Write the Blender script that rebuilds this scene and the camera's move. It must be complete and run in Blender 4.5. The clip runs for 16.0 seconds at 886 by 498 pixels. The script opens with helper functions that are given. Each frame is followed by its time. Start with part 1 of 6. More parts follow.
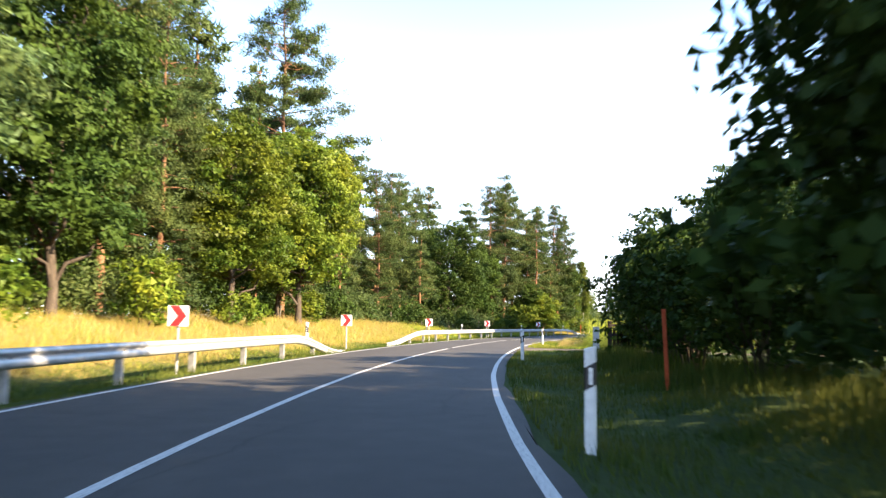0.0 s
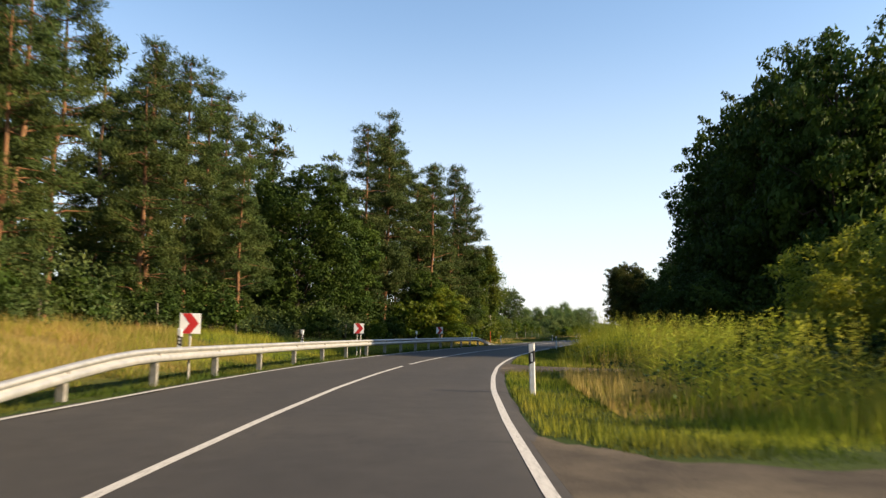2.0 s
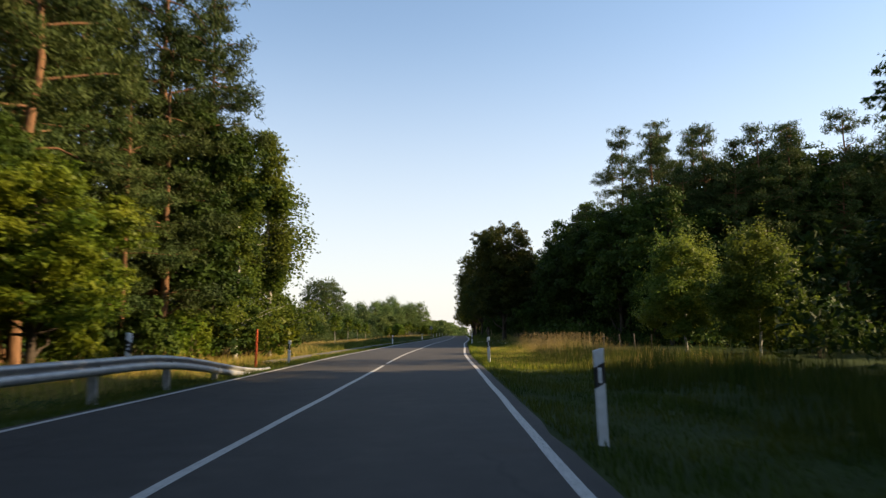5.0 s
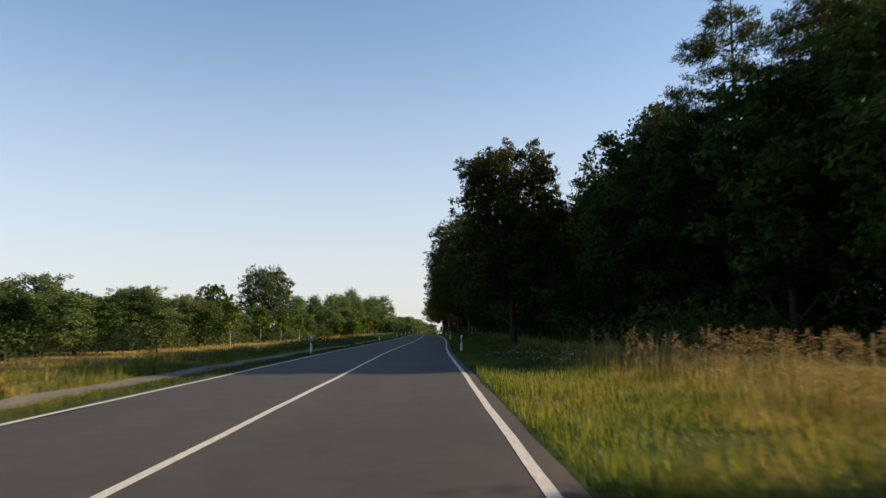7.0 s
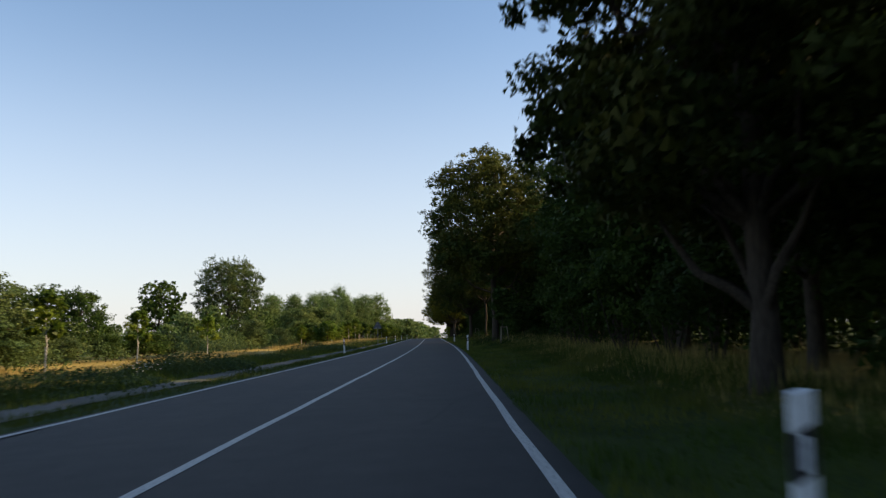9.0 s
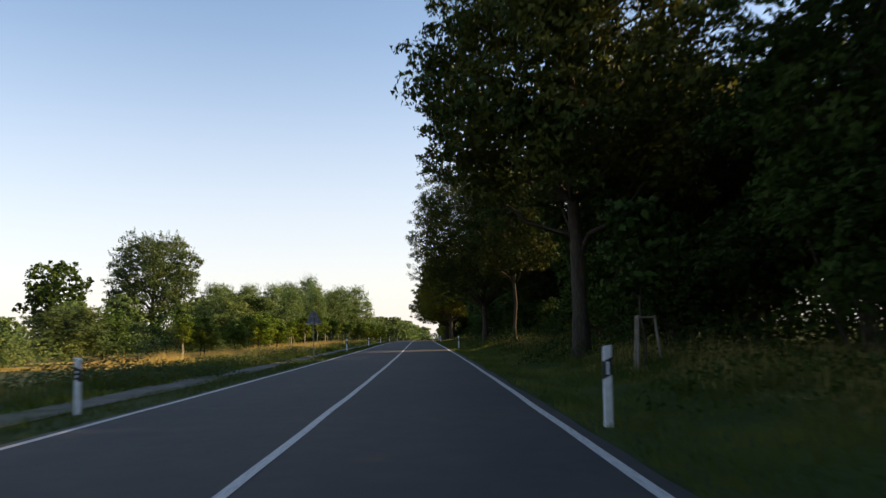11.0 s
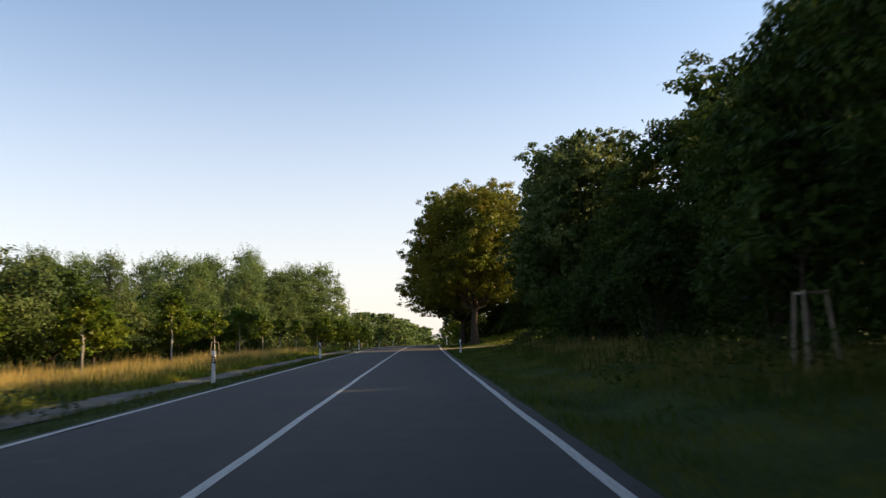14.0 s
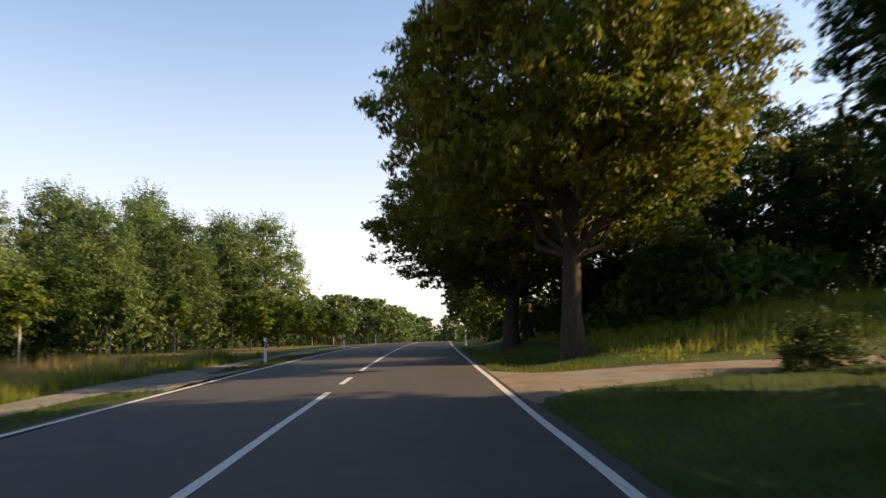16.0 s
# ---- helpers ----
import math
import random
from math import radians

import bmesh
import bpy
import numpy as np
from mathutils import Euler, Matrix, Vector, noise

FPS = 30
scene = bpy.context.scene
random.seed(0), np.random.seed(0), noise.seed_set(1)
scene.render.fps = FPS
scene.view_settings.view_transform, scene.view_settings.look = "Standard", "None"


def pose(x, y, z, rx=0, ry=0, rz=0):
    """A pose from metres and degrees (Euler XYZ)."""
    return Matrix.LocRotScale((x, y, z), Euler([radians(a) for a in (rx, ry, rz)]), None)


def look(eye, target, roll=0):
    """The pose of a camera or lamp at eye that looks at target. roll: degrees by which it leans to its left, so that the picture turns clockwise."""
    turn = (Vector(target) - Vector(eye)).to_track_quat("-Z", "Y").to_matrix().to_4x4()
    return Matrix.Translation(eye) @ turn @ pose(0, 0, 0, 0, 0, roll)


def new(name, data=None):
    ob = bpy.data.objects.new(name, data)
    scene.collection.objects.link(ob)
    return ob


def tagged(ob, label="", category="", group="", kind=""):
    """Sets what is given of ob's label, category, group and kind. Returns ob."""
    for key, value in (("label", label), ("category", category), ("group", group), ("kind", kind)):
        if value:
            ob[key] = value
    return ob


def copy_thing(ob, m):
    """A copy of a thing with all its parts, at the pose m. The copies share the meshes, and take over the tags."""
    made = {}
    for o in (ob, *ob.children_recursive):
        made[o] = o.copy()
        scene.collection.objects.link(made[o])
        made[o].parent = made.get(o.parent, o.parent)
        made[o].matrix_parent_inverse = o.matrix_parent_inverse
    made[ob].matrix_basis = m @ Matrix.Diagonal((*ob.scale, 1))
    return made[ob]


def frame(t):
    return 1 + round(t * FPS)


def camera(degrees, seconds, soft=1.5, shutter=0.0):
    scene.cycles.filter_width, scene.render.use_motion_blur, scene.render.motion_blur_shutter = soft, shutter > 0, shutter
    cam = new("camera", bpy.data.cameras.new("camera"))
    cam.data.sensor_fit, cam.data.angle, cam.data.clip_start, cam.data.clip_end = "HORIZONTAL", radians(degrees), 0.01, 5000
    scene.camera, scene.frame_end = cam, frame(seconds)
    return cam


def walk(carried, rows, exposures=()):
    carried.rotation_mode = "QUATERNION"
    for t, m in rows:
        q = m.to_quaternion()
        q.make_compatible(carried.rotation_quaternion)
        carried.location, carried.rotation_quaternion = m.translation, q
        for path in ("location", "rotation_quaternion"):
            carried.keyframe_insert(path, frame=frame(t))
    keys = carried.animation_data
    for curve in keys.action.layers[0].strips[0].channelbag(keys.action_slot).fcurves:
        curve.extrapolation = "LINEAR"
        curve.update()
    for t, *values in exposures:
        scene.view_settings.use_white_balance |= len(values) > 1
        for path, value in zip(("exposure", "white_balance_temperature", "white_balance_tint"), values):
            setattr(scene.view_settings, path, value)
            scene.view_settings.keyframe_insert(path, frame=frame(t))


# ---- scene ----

# ---------------------------------------------------------------- camera
cam = camera(62.19, 16.0, soft=1.35, shutter=0.25)
ROWS = [
    (0, 0.00, 0.00, 1.201, 4.99, 5.86, -0.67),
    (0.5, -0.77, 8.24, 1.202, 2.58, 6.28, -1.05),
    (1, -1.18, 16.44, 1.182, -0.16, 6.24, -0.37),
    (1.5, -1.12, 24.65, 1.188, -2.58, 6.43, -0.06),
    (2, -0.81, 32.91, 1.187, -4.80, 6.47, -0.67),
    (2.5, -0.12, 41.24, 1.179, -6.71, 5.82, -0.46),
    (3, 0.77, 49.48, 1.180, -9.30, 6.25, -0.31),
    (3.5, 2.13, 57.67, 1.182, -11.84, 6.32, -0.17),
    (4, 3.87, 65.78, 1.179, -14.34, 6.34, -0.03),
    (4.5, 5.98, 73.95, 1.176, -16.69, 6.47, 0.33),
    (5, 8.56, 82.29, 1.189, -18.69, 6.47, 0.48),
    (5.2, 9.74, 85.63, 1.175, -19.40, 6.55, 0.40),
    (7.3, 22.41, 122.20, 1.180, -21.45, 6.25, 0.90),
    (7.5, 23.72, 125.74, 1.175, -21.66, 6.55, 1.05),
    (8, 26.99, 134.63, 1.177, -22.04, 6.88, 1.06),
    (8.5, 30.36, 143.53, 1.204, -21.72, 6.46, 1.55),
    (9, 33.63, 152.43, 1.175, -21.02, 6.51, 1.63),
    (9.2, 34.91, 156.02, 1.187, -20.94, 6.52, 1.55),
    (11.3, 49.22, 194.57, 1.202, -21.95, 6.59, 1.19),
    (11.5, 50.70, 198.28, 1.198, -21.95, 6.70, 1.10),
    (12, 54.30, 207.79, 1.201, -22.28, 6.78, 1.21),
    (12.5, 57.93, 217.54, 1.215, -21.97, 6.49, 1.27),
    (13, 61.65, 227.49, 1.197, -21.56, 6.59, 1.28),
    (13.5, 65.36, 237.63, 1.211, -21.43, 6.47, 1.45),
    (14, 69.17, 247.93, 1.196, -21.72, 6.61, 1.82),
    (14.5, 72.99, 258.26, 1.194, -21.62, 6.60, 1.87),
    (15, 76.64, 268.62, 1.194, -21.64, 6.62, 1.63),
    (15.5, 80.39, 278.91, 1.206, -21.51, 7.02, 1.30),
    (16, 84.20, 289.09, 1.213, -21.84, 5.93, 1.28),
]
STOPS = [(0, 2.8, 6650, 12), (0.5, 2.2, 6750, 12), (1.0, 1.55, 7150, 13), (2.0, 1.25, 7250, 10), (5.2, 1.1, 7750, 12), (7.3, 0.76, 7250, 12), (8.2, 0.76, 7250, 12), (9.0, 0.9, 7250, 12), (11.3, 1.12, 7950, 15), (14.5, 1.12, 8050, 16), (16, 1.27, 8050, 17)]
walk(cam, [(t, pose(x, y, z, 90 + pitch, roll, yaw)) for t, x, y, z, yaw, pitch, roll in ROWS], STOPS)

# ---------------------------------------------------------------- light
SUN_AZ, SUN_EL = radians(106), radians(26)
sun_way = Vector((math.sin(SUN_AZ) * math.cos(SUN_EL), math.cos(SUN_AZ) * math.cos(SUN_EL), math.sin(SUN_EL)))
lamp = bpy.data.lights.new("sun", "SUN")
lamp.energy, lamp.angle, lamp.color = 5.0, radians(0.53), (1.0, 0.80, 0.54)
new("sun", lamp).matrix_world = look(sun_way * 200, (0, 0, 0))
world = bpy.data.worlds.new("evening_sky")
scene.world = world
world.use_nodes = True
sky = world.node_tree.nodes.new("ShaderNodeTexSky")
sky.sky_type, sky.sun_disc = "NISHITA", False
sky.sun_elevation, sky.sun_rotation = SUN_EL, SUN_AZ
sky.air_density, sky.dust_density, sky.ozone_density = 1.0, 0.4, 2.2
back = world.node_tree.nodes["Background"]
pale = world.node_tree.nodes.new("ShaderNodeHueSaturation")
pale.inputs["Saturation"].default_value = 1.05
world.node_tree.links.new(sky.outputs[0], pale.inputs["Color"])
haze = world.node_tree.nodes.new("ShaderNodeMix")
haze.data_type = "RGBA"
haze.inputs[7].default_value = (3.15, 3.4, 4.05, 1)
up_co = world.node_tree.nodes.new("ShaderNodeTexCoord")
split = world.node_tree.nodes.new("ShaderNodeSeparateXYZ")
low = world.node_tree.nodes.new("ShaderNodeMapRange")
low.interpolation_type = "SMOOTHSTEP"
low.inputs[1].default_value, low.inputs[2].default_value, low.inputs[3].default_value, low.inputs[4].default_value = -0.05, 0.44, 0.82, 0.0
world.node_tree.links.new(up_co.outputs["Generated"], split.inputs[0])
world.node_tree.links.new(split.outputs["Z"], low.inputs[0])
world.node_tree.links.new(low.outputs[0], haze.inputs[0])
world.node_tree.links.new(pale.outputs[0], haze.inputs[6])
world.node_tree.links.new(haze.outputs[2], back.inputs[0])
back.inputs[1].default_value = 0.12


# ---------------------------------------------------------------- materials
def material(name, rough=0.8, spec=0.3, metal=0.0):
    m = bpy.data.materials.new(name)
    m.use_nodes = True
    t = m.node_tree
    b = t.nodes["Principled BSDF"]
    b.inputs["Roughness"].default_value = rough
    b.inputs["Metallic"].default_value = metal
    b.inputs["Specular IOR Level"].default_value = spec
    return m, t, b


def ramp_noise(t, scale, stops, detail=5.0, coord="Object", stretch=(1, 1, 1), rough=0.6):
    """A colour ramp over a noise, in metres."""
    co = t.nodes.new("ShaderNodeTexCoord")
    mp = t.nodes.new("ShaderNodeMapping")
    mp.inputs["Scale"].default_value = stretch
    no = t.nodes.new("ShaderNodeTexNoise")
    no.inputs["Scale"].default_value, no.inputs["Detail"].default_value = scale, detail
    no.inputs["Roughness"].default_value = rough
    ra = t.nodes.new("ShaderNodeValToRGB")
    t.links.new(co.outputs[coord], mp.inputs[0])
    t.links.new(mp.outputs[0], no.inputs["Vector"])
    t.links.new(no.outputs["Fac"], ra.inputs[0])
    e = ra.color_ramp.elements
    while len(e) < len(stops):
        e.new(0.5)
    for el, (p, c) in zip(e, stops):
        el.position, el.color = p, (*c, 1)
    return ra.outputs[0], no.outputs["Fac"]


def mixed(t, fac, a, b, mode="MIX"):
    n = t.nodes.new("ShaderNodeMix")
    n.data_type, n.blend_type = "RGBA", mode
    for sock, v in ((n.inputs[0], fac), (n.inputs[6], a), (n.inputs[7], b)):
        if isinstance(v, bpy.types.NodeSocket):
            t.links.new(v, sock)
        elif isinstance(v, tuple):
            sock.default_value = (*v, 1)
        else:
            sock.default_value = v
    return n.outputs[2]


def bumped(t, b, height, strength, dist=0.01):
    n = t.nodes.new("ShaderNodeBump")
    n.inputs["Strength"].default_value, n.inputs["Distance"].default_value = strength, dist
    t.links.new(height, n.inputs["Height"])
    t.links.new(n.outputs[0], b.inputs["Normal"])


def plain(name, lo, hi, scale=6.0, rough=0.7, spec=0.3, metal=0.0, bump=0.2, stretch=(1, 1, 1)):
    m, t, b = material(name, rough, spec, metal)
    c, f = ramp_noise(t, scale, [(0.35, lo), (0.65, hi)], stretch=stretch)
    t.links.new(c, b.inputs["Base Color"])
    if bump:
        bumped(t, b, f, bump)
    return m


def leaf_material(name, dark, light, yellow, share=0.4, gloss=0.45):
    """Leaves: tone by island and by object, part of the light shines through."""
    m, t, b = material(name, gloss, 0.10)
    geo = t.nodes.new("ShaderNodeNewGeometry")
    ob = t.nodes.new("ShaderNodeObjectInfo")
    c1 = mixed(t, geo.outputs["Random Per Island"], dark, light)
    big, _ = ramp_noise(t, 0.35, [(0.40, (0, 0, 0)), (0.72, (1, 1, 1))], detail=2)
    c2 = mixed(t, big, c1, yellow)
    mul = t.nodes.new("ShaderNodeMapRange")
    mul.inputs[3].default_value, mul.inputs[4].default_value = 0.75, 1.2
    t.links.new(ob.outputs["Random"], mul.inputs[0])
    hsv = t.nodes.new("ShaderNodeHueSaturation")
    t.links.new(mul.outputs[0], hsv.inputs["Value"])
    t.links.new(c2, hsv.inputs["Color"])
    t.links.new(hsv.outputs[0], b.inputs["Base Color"])
    tr = t.nodes.new("ShaderNodeBsdfTranslucent")
    t.links.new(hsv.outputs[0], tr.inputs[0])
    mx = t.nodes.new("ShaderNodeMixShader")
    mx.inputs[0].default_value = share
    t.links.new(b.outputs[0], mx.inputs[1])
    t.links.new(tr.outputs[0], mx.inputs[2])
    t.links.new(mx.outputs[0], t.nodes["Material Output"].inputs[0])
    return m


def asphalt_material():
    """Worn asphalt: smoother darker wheel tracks (attribute track), mottled patches, tar-filled cracks."""
    m, t, b = material("asphalt", 0.80, 0.28)
    big, _ = ramp_noise(t, 0.22, [(0.3, (0.037, 0.035, 0.034)), (0.7, (0.054, 0.050, 0.046))], detail=7)
    mid, _ = ramp_noise(t, 2.2, [(0.32, (0.80, 0.80, 0.80)), (0.68, (1.12, 1.11, 1.10))], detail=6)
    fine, f = ramp_noise(t, 90.0, [(0.35, (0.55, 0.55, 0.55)), (0.7, (1.35, 1.33, 1.3))], detail=3)
    c = mixed(t, 0.7, big, fine, "MULTIPLY")
    c = mixed(t, 1.0, c, mid, "MULTIPLY")
    tk = t.nodes.new("ShaderNodeAttribute")
    tk.attribute_name = "track"
    c = mixed(t, tk.outputs["Fac"], c, (0.030, 0.029, 0.029))
    co = t.nodes.new("ShaderNodeTexCoord")
    cell = t.nodes.new("ShaderNodeTexVoronoi")
    cell.feature = "DISTANCE_TO_EDGE"
    cell.inputs["Scale"].default_value = 0.16
    warp, _ = ramp_noise(t, 0.8, [(0.0, (0, 0, 0)), (1.0, (3, 3, 3))], detail=5)
    ad = t.nodes.new("ShaderNodeVectorMath")
    t.links.new(co.outputs["Object"], ad.inputs[0])
    t.links.new(warp, ad.inputs[1])
    t.links.new(ad.outputs[0], cell.inputs["Vector"])
    mr = t.nodes.new("ShaderNodeMapRange")
    mr.inputs[1].default_value, mr.inputs[2].default_value, mr.inputs[3].default_value, mr.inputs[4].default_value = 0.0, 0.006, 0.55, 0.0
    t.links.new(cell.outputs["Distance"], mr.inputs[0])
    c = mixed(t, mr.outputs[0], c, (0.014, 0.014, 0.015))
    t.links.new(c, b.inputs["Base Color"])
    bumped(t, b, f, 0.35, 0.006)
    return m


def ground_material():
    """Turf that turns from green to straw by the attribute dry, and to mown field by the attribute field."""
    m, t, b = material("turf", 0.95, 0.1)
    g, _ = ramp_noise(t, 0.6, [(0.3, (0.020, 0.038, 0.009)), (0.7, (0.046, 0.066, 0.016))], detail=8)
    y, _ = ramp_noise(t, 0.8, [(0.3, (0.17, 0.125, 0.045)), (0.7, (0.30, 0.215, 0.075))], detail=8)
    fl, _ = ramp_noise(t, 0.15, [(0.3, (0.26, 0.19, 0.055)), (0.7, (0.36, 0.27, 0.085))], detail=6)
    at = t.nodes.new("ShaderNodeAttribute")
    at.attribute_name = "dry"
    af = t.nodes.new("ShaderNodeAttribute")
    af.attribute_name = "field"
    c = mixed(t, at.outputs["Fac"], g, y)
    c = mixed(t, af.outputs["Fac"], c, fl)
    sp, f = ramp_noise(t, 14.0, [(0.3, (0.55, 0.55, 0.55)), (0.7, (1.3, 1.3, 1.3))], detail=4)
    c = mixed(t, 0.8, c, sp, "MULTIPLY")
    t.links.new(c, b.inputs["Base Color"])
    bumped(t, b, f, 0.6, 0.06)
    return m


def loose(name, lo, hi, patch):
    """Trodden gravel, dirt or broken asphalt: broad patches, mottling and grit."""
    m, t, b = material(name, 0.95, 0.1)
    c, _ = ramp_noise(t, 1.1, [(0.32, lo), (0.68, hi)], detail=8, rough=0.7)
    far, _ = ramp_noise(t, 0.37, [(0.50, (0, 0, 0)), (0.66, (1, 1, 1))], detail=6)
    c = mixed(t, far, c, patch)
    grit, f = ramp_noise(t, 45.0, [(0.35, (0.6, 0.6, 0.6)), (0.68, (1.35, 1.33, 1.3))], detail=4)
    c = mixed(t, 0.8, c, grit, "MULTIPLY")
    t.links.new(c, b.inputs["Base Color"])
    bumped(t, b, f, 0.6, 0.02)
    return m


def marking_material():
    """White road paint, worn thin in flecks."""
    m, t, b = material("road_paint", 0.6, 0.3)
    c, f = ramp_noise(t, 24.0, [(0.34, (0.12, 0.115, 0.11)), (0.46, (0.42, 0.41, 0.39)), (0.7, (0.56, 0.55, 0.52))], detail=7)
    t.links.new(c, b.inputs["Base Color"])
    bumped(t, b, f, 0.2)
    return m


ASPHALT = asphalt_material()
TURF = ground_material()
PAINT = marking_material()
GRAVEL = loose("packed_gravel", (0.11, 0.103, 0.090), (0.19, 0.178, 0.155), (0.075, 0.090, 0.045))
DIRT = loose("sandy_dirt", (0.105, 0.084, 0.062), (0.215, 0.172, 0.125), (0.16, 0.155, 0.145))
DRIVE = loose("worn_drive_asphalt", (0.045, 0.040, 0.035), (0.090, 0.077, 0.063), (0.13, 0.11, 0.085))
ZINC = plain("galvanised_steel", (0.32, 0.33, 0.33), (0.45, 0.45, 0.44), 5, 0.5, 0.5, 0.55, bump=0.1)
POSTZINC = plain("weathered_zinc", (0.24, 0.235, 0.22), (0.36, 0.35, 0.33), 7, 0.6, 0.4, 0.4, bump=0.2)
WHITE = plain("white_plastic", (0.62, 0.62, 0.61), (0.78, 0.78, 0.77), 9, 0.45, 0.4, bump=0.05)
BLACK = plain("black_plastic", (0.012, 0.012, 0.015), (0.022, 0.022, 0.025), 9, 0.4, 0.4, bump=0.05)
GLASSY = plain("reflector_glass", (0.55, 0.56, 0.58), (0.75, 0.76, 0.78), 40, 0.15, 0.8, bump=0.1)
SIGNRED = plain("sign_red", (0.42, 0.020, 0.022), (0.52, 0.030, 0.030), 3, 0.4, 0.4, bump=0.0)
SIGNWHITE = plain("sign_white", (0.74, 0.74, 0.73), (0.82, 0.82, 0.81), 3, 0.4, 0.4, bump=0.0)
SIGNBACK = plain("sign_back_grey", (0.10, 0.11, 0.13), (0.15, 0.16, 0.18), 4, 0.5, 0.5, 0.3, bump=0.05)
POLE = plain("steel_pole", (0.30, 0.30, 0.29), (0.42, 0.42, 0.41), 7, 0.5, 0.5, 0.5, bump=0.1)
RUST = plain("red_painted_post", (0.36, 0.055, 0.02), (0.50, 0.10, 0.035), 8, 0.7, 0.2, bump=0.2)
TIMBER = plain("grey_timber", (0.16, 0.13, 0.10), (0.30, 0.25, 0.19), 5, 0.85, 0.1, bump=0.4, stretch=(6, 6, 0.6))
# dark wood, its colour lowered further to carry the gate's shade
DARKWOOD = plain("shade_dark_wood", (0.020, 0.014, 0.011), (0.042, 0.030, 0.022), 5, 0.8, 0.2, bump=0.4, stretch=(6, 6, 0.6))
RENDER = plain("pale_plaster", (0.42, 0.42, 0.41), (0.58, 0.575, 0.56), 4, 0.9, 0.1, bump=0.3)
BARK = plain("grey_brown_bark", (0.034, 0.027, 0.021), (0.078, 0.062, 0.048), 4, 0.95, 0.1, bump=1.0, stretch=(5, 5, 0.8))
PINEBARK = plain("orange_pine_bark", (0.095, 0.052, 0.030), (0.22, 0.118, 0.064), 4, 0.95, 0.1, bump=1.0, stretch=(5, 5, 1))
BIRCHBARK = plain("birch_bark", (0.12, 0.11, 0.10), (0.62, 0.60, 0.56), 3, 0.85, 0.2, bump=0.4, stretch=(1, 1, 4))
LEAF_MAPLE = leaf_material("maple_leaf", (0.036, 0.074, 0.010), (0.095, 0.150, 0.018), (0.17, 0.190, 0.018))
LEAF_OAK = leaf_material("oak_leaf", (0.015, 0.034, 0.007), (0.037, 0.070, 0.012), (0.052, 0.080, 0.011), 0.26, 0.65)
LEAF_SCRUB = leaf_material("scrub_leaf", (0.035, 0.065, 0.022), (0.084, 0.130, 0.043), (0.118, 0.142, 0.040), 0.3, 0.55)
LEAF_LIME = leaf_material("avenue_leaf", (0.018, 0.033, 0.007), (0.046, 0.066, 0.013), (0.082, 0.078, 0.013), 0.28, 0.6)
LEAF_CHESTNUT = leaf_material("chestnut_leaf", (0.060, 0.092, 0.014), (0.16, 0.185, 0.024), (0.23, 0.195, 0.022))
LEAF_BIRCH = leaf_material("birch_leaf", (0.052, 0.092, 0.016), (0.13, 0.185, 0.032), (0.18, 0.200, 0.032), 0.5)
LEAF_WILLOW = leaf_material("willow_leaf", (0.052, 0.098, 0.032), (0.118, 0.182, 0.064), (0.142, 0.185, 0.055))
LEAF_HEDGE = leaf_material("hedge_leaf", (0.12, 0.16, 0.020), (0.28, 0.33, 0.040), (0.36, 0.33, 0.040), 0.55)
NEEDLE = leaf_material("pine_needle", (0.022, 0.043, 0.013), (0.058, 0.090, 0.025), (0.076, 0.094, 0.022), 0.2, 0.6)
# verge shade is put into BLADE's darker colour, sunlight into LUSH's brighter one
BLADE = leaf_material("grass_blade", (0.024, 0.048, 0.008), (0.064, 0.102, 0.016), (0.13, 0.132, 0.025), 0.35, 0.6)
STRAW = leaf_material("dry_grass_blade", (0.20, 0.17, 0.050), (0.42, 0.33, 0.11), (0.36, 0.24, 0.09), 0.35, 0.6)
LUSH = leaf_material("sun_toned_blade", (0.12, 0.175, 0.020), (0.30, 0.345, 0.042), (0.36, 0.32, 0.05), 0.45, 0.6)
RIPE = leaf_material("ripe_stalk", (0.13, 0.10, 0.045), (0.25, 0.19, 0.09), (0.24, 0.17, 0.08), 0.3, 0.7)
FLOWER = plain("white_flower", (0.7, 0.7, 0.66), (0.82, 0.82, 0.78), 9, 0.8, 0.1, bump=0)


# ---------------------------------------------------------------- the road's line: metres along it (s) and to its right (d)
KNOTS = np.array([-10, 15, 40, 60, 75, 90, 105, 120, 140, 170, 210, 350.0]) + 6.2
BENDS = np.array([-0.00665, -0.00401, -0.00629, -0.00409, -0.00038, 0.00063, -0.00266, 0.00099, -0.00142, 0.00055, 0.00032, -0.00079])
along = np.arange(-3.8, 351, 1.0)
turn = 0.07309 + np.cumsum(np.interp(along, KNOTS, BENDS))
line_x = -3.22777 + np.concatenate([[0], np.cumsum(-np.sin(turn))[:-1]])
line_y = 8.59768 + np.concatenate([[0], np.cumsum(np.cos(turn))[:-1]])
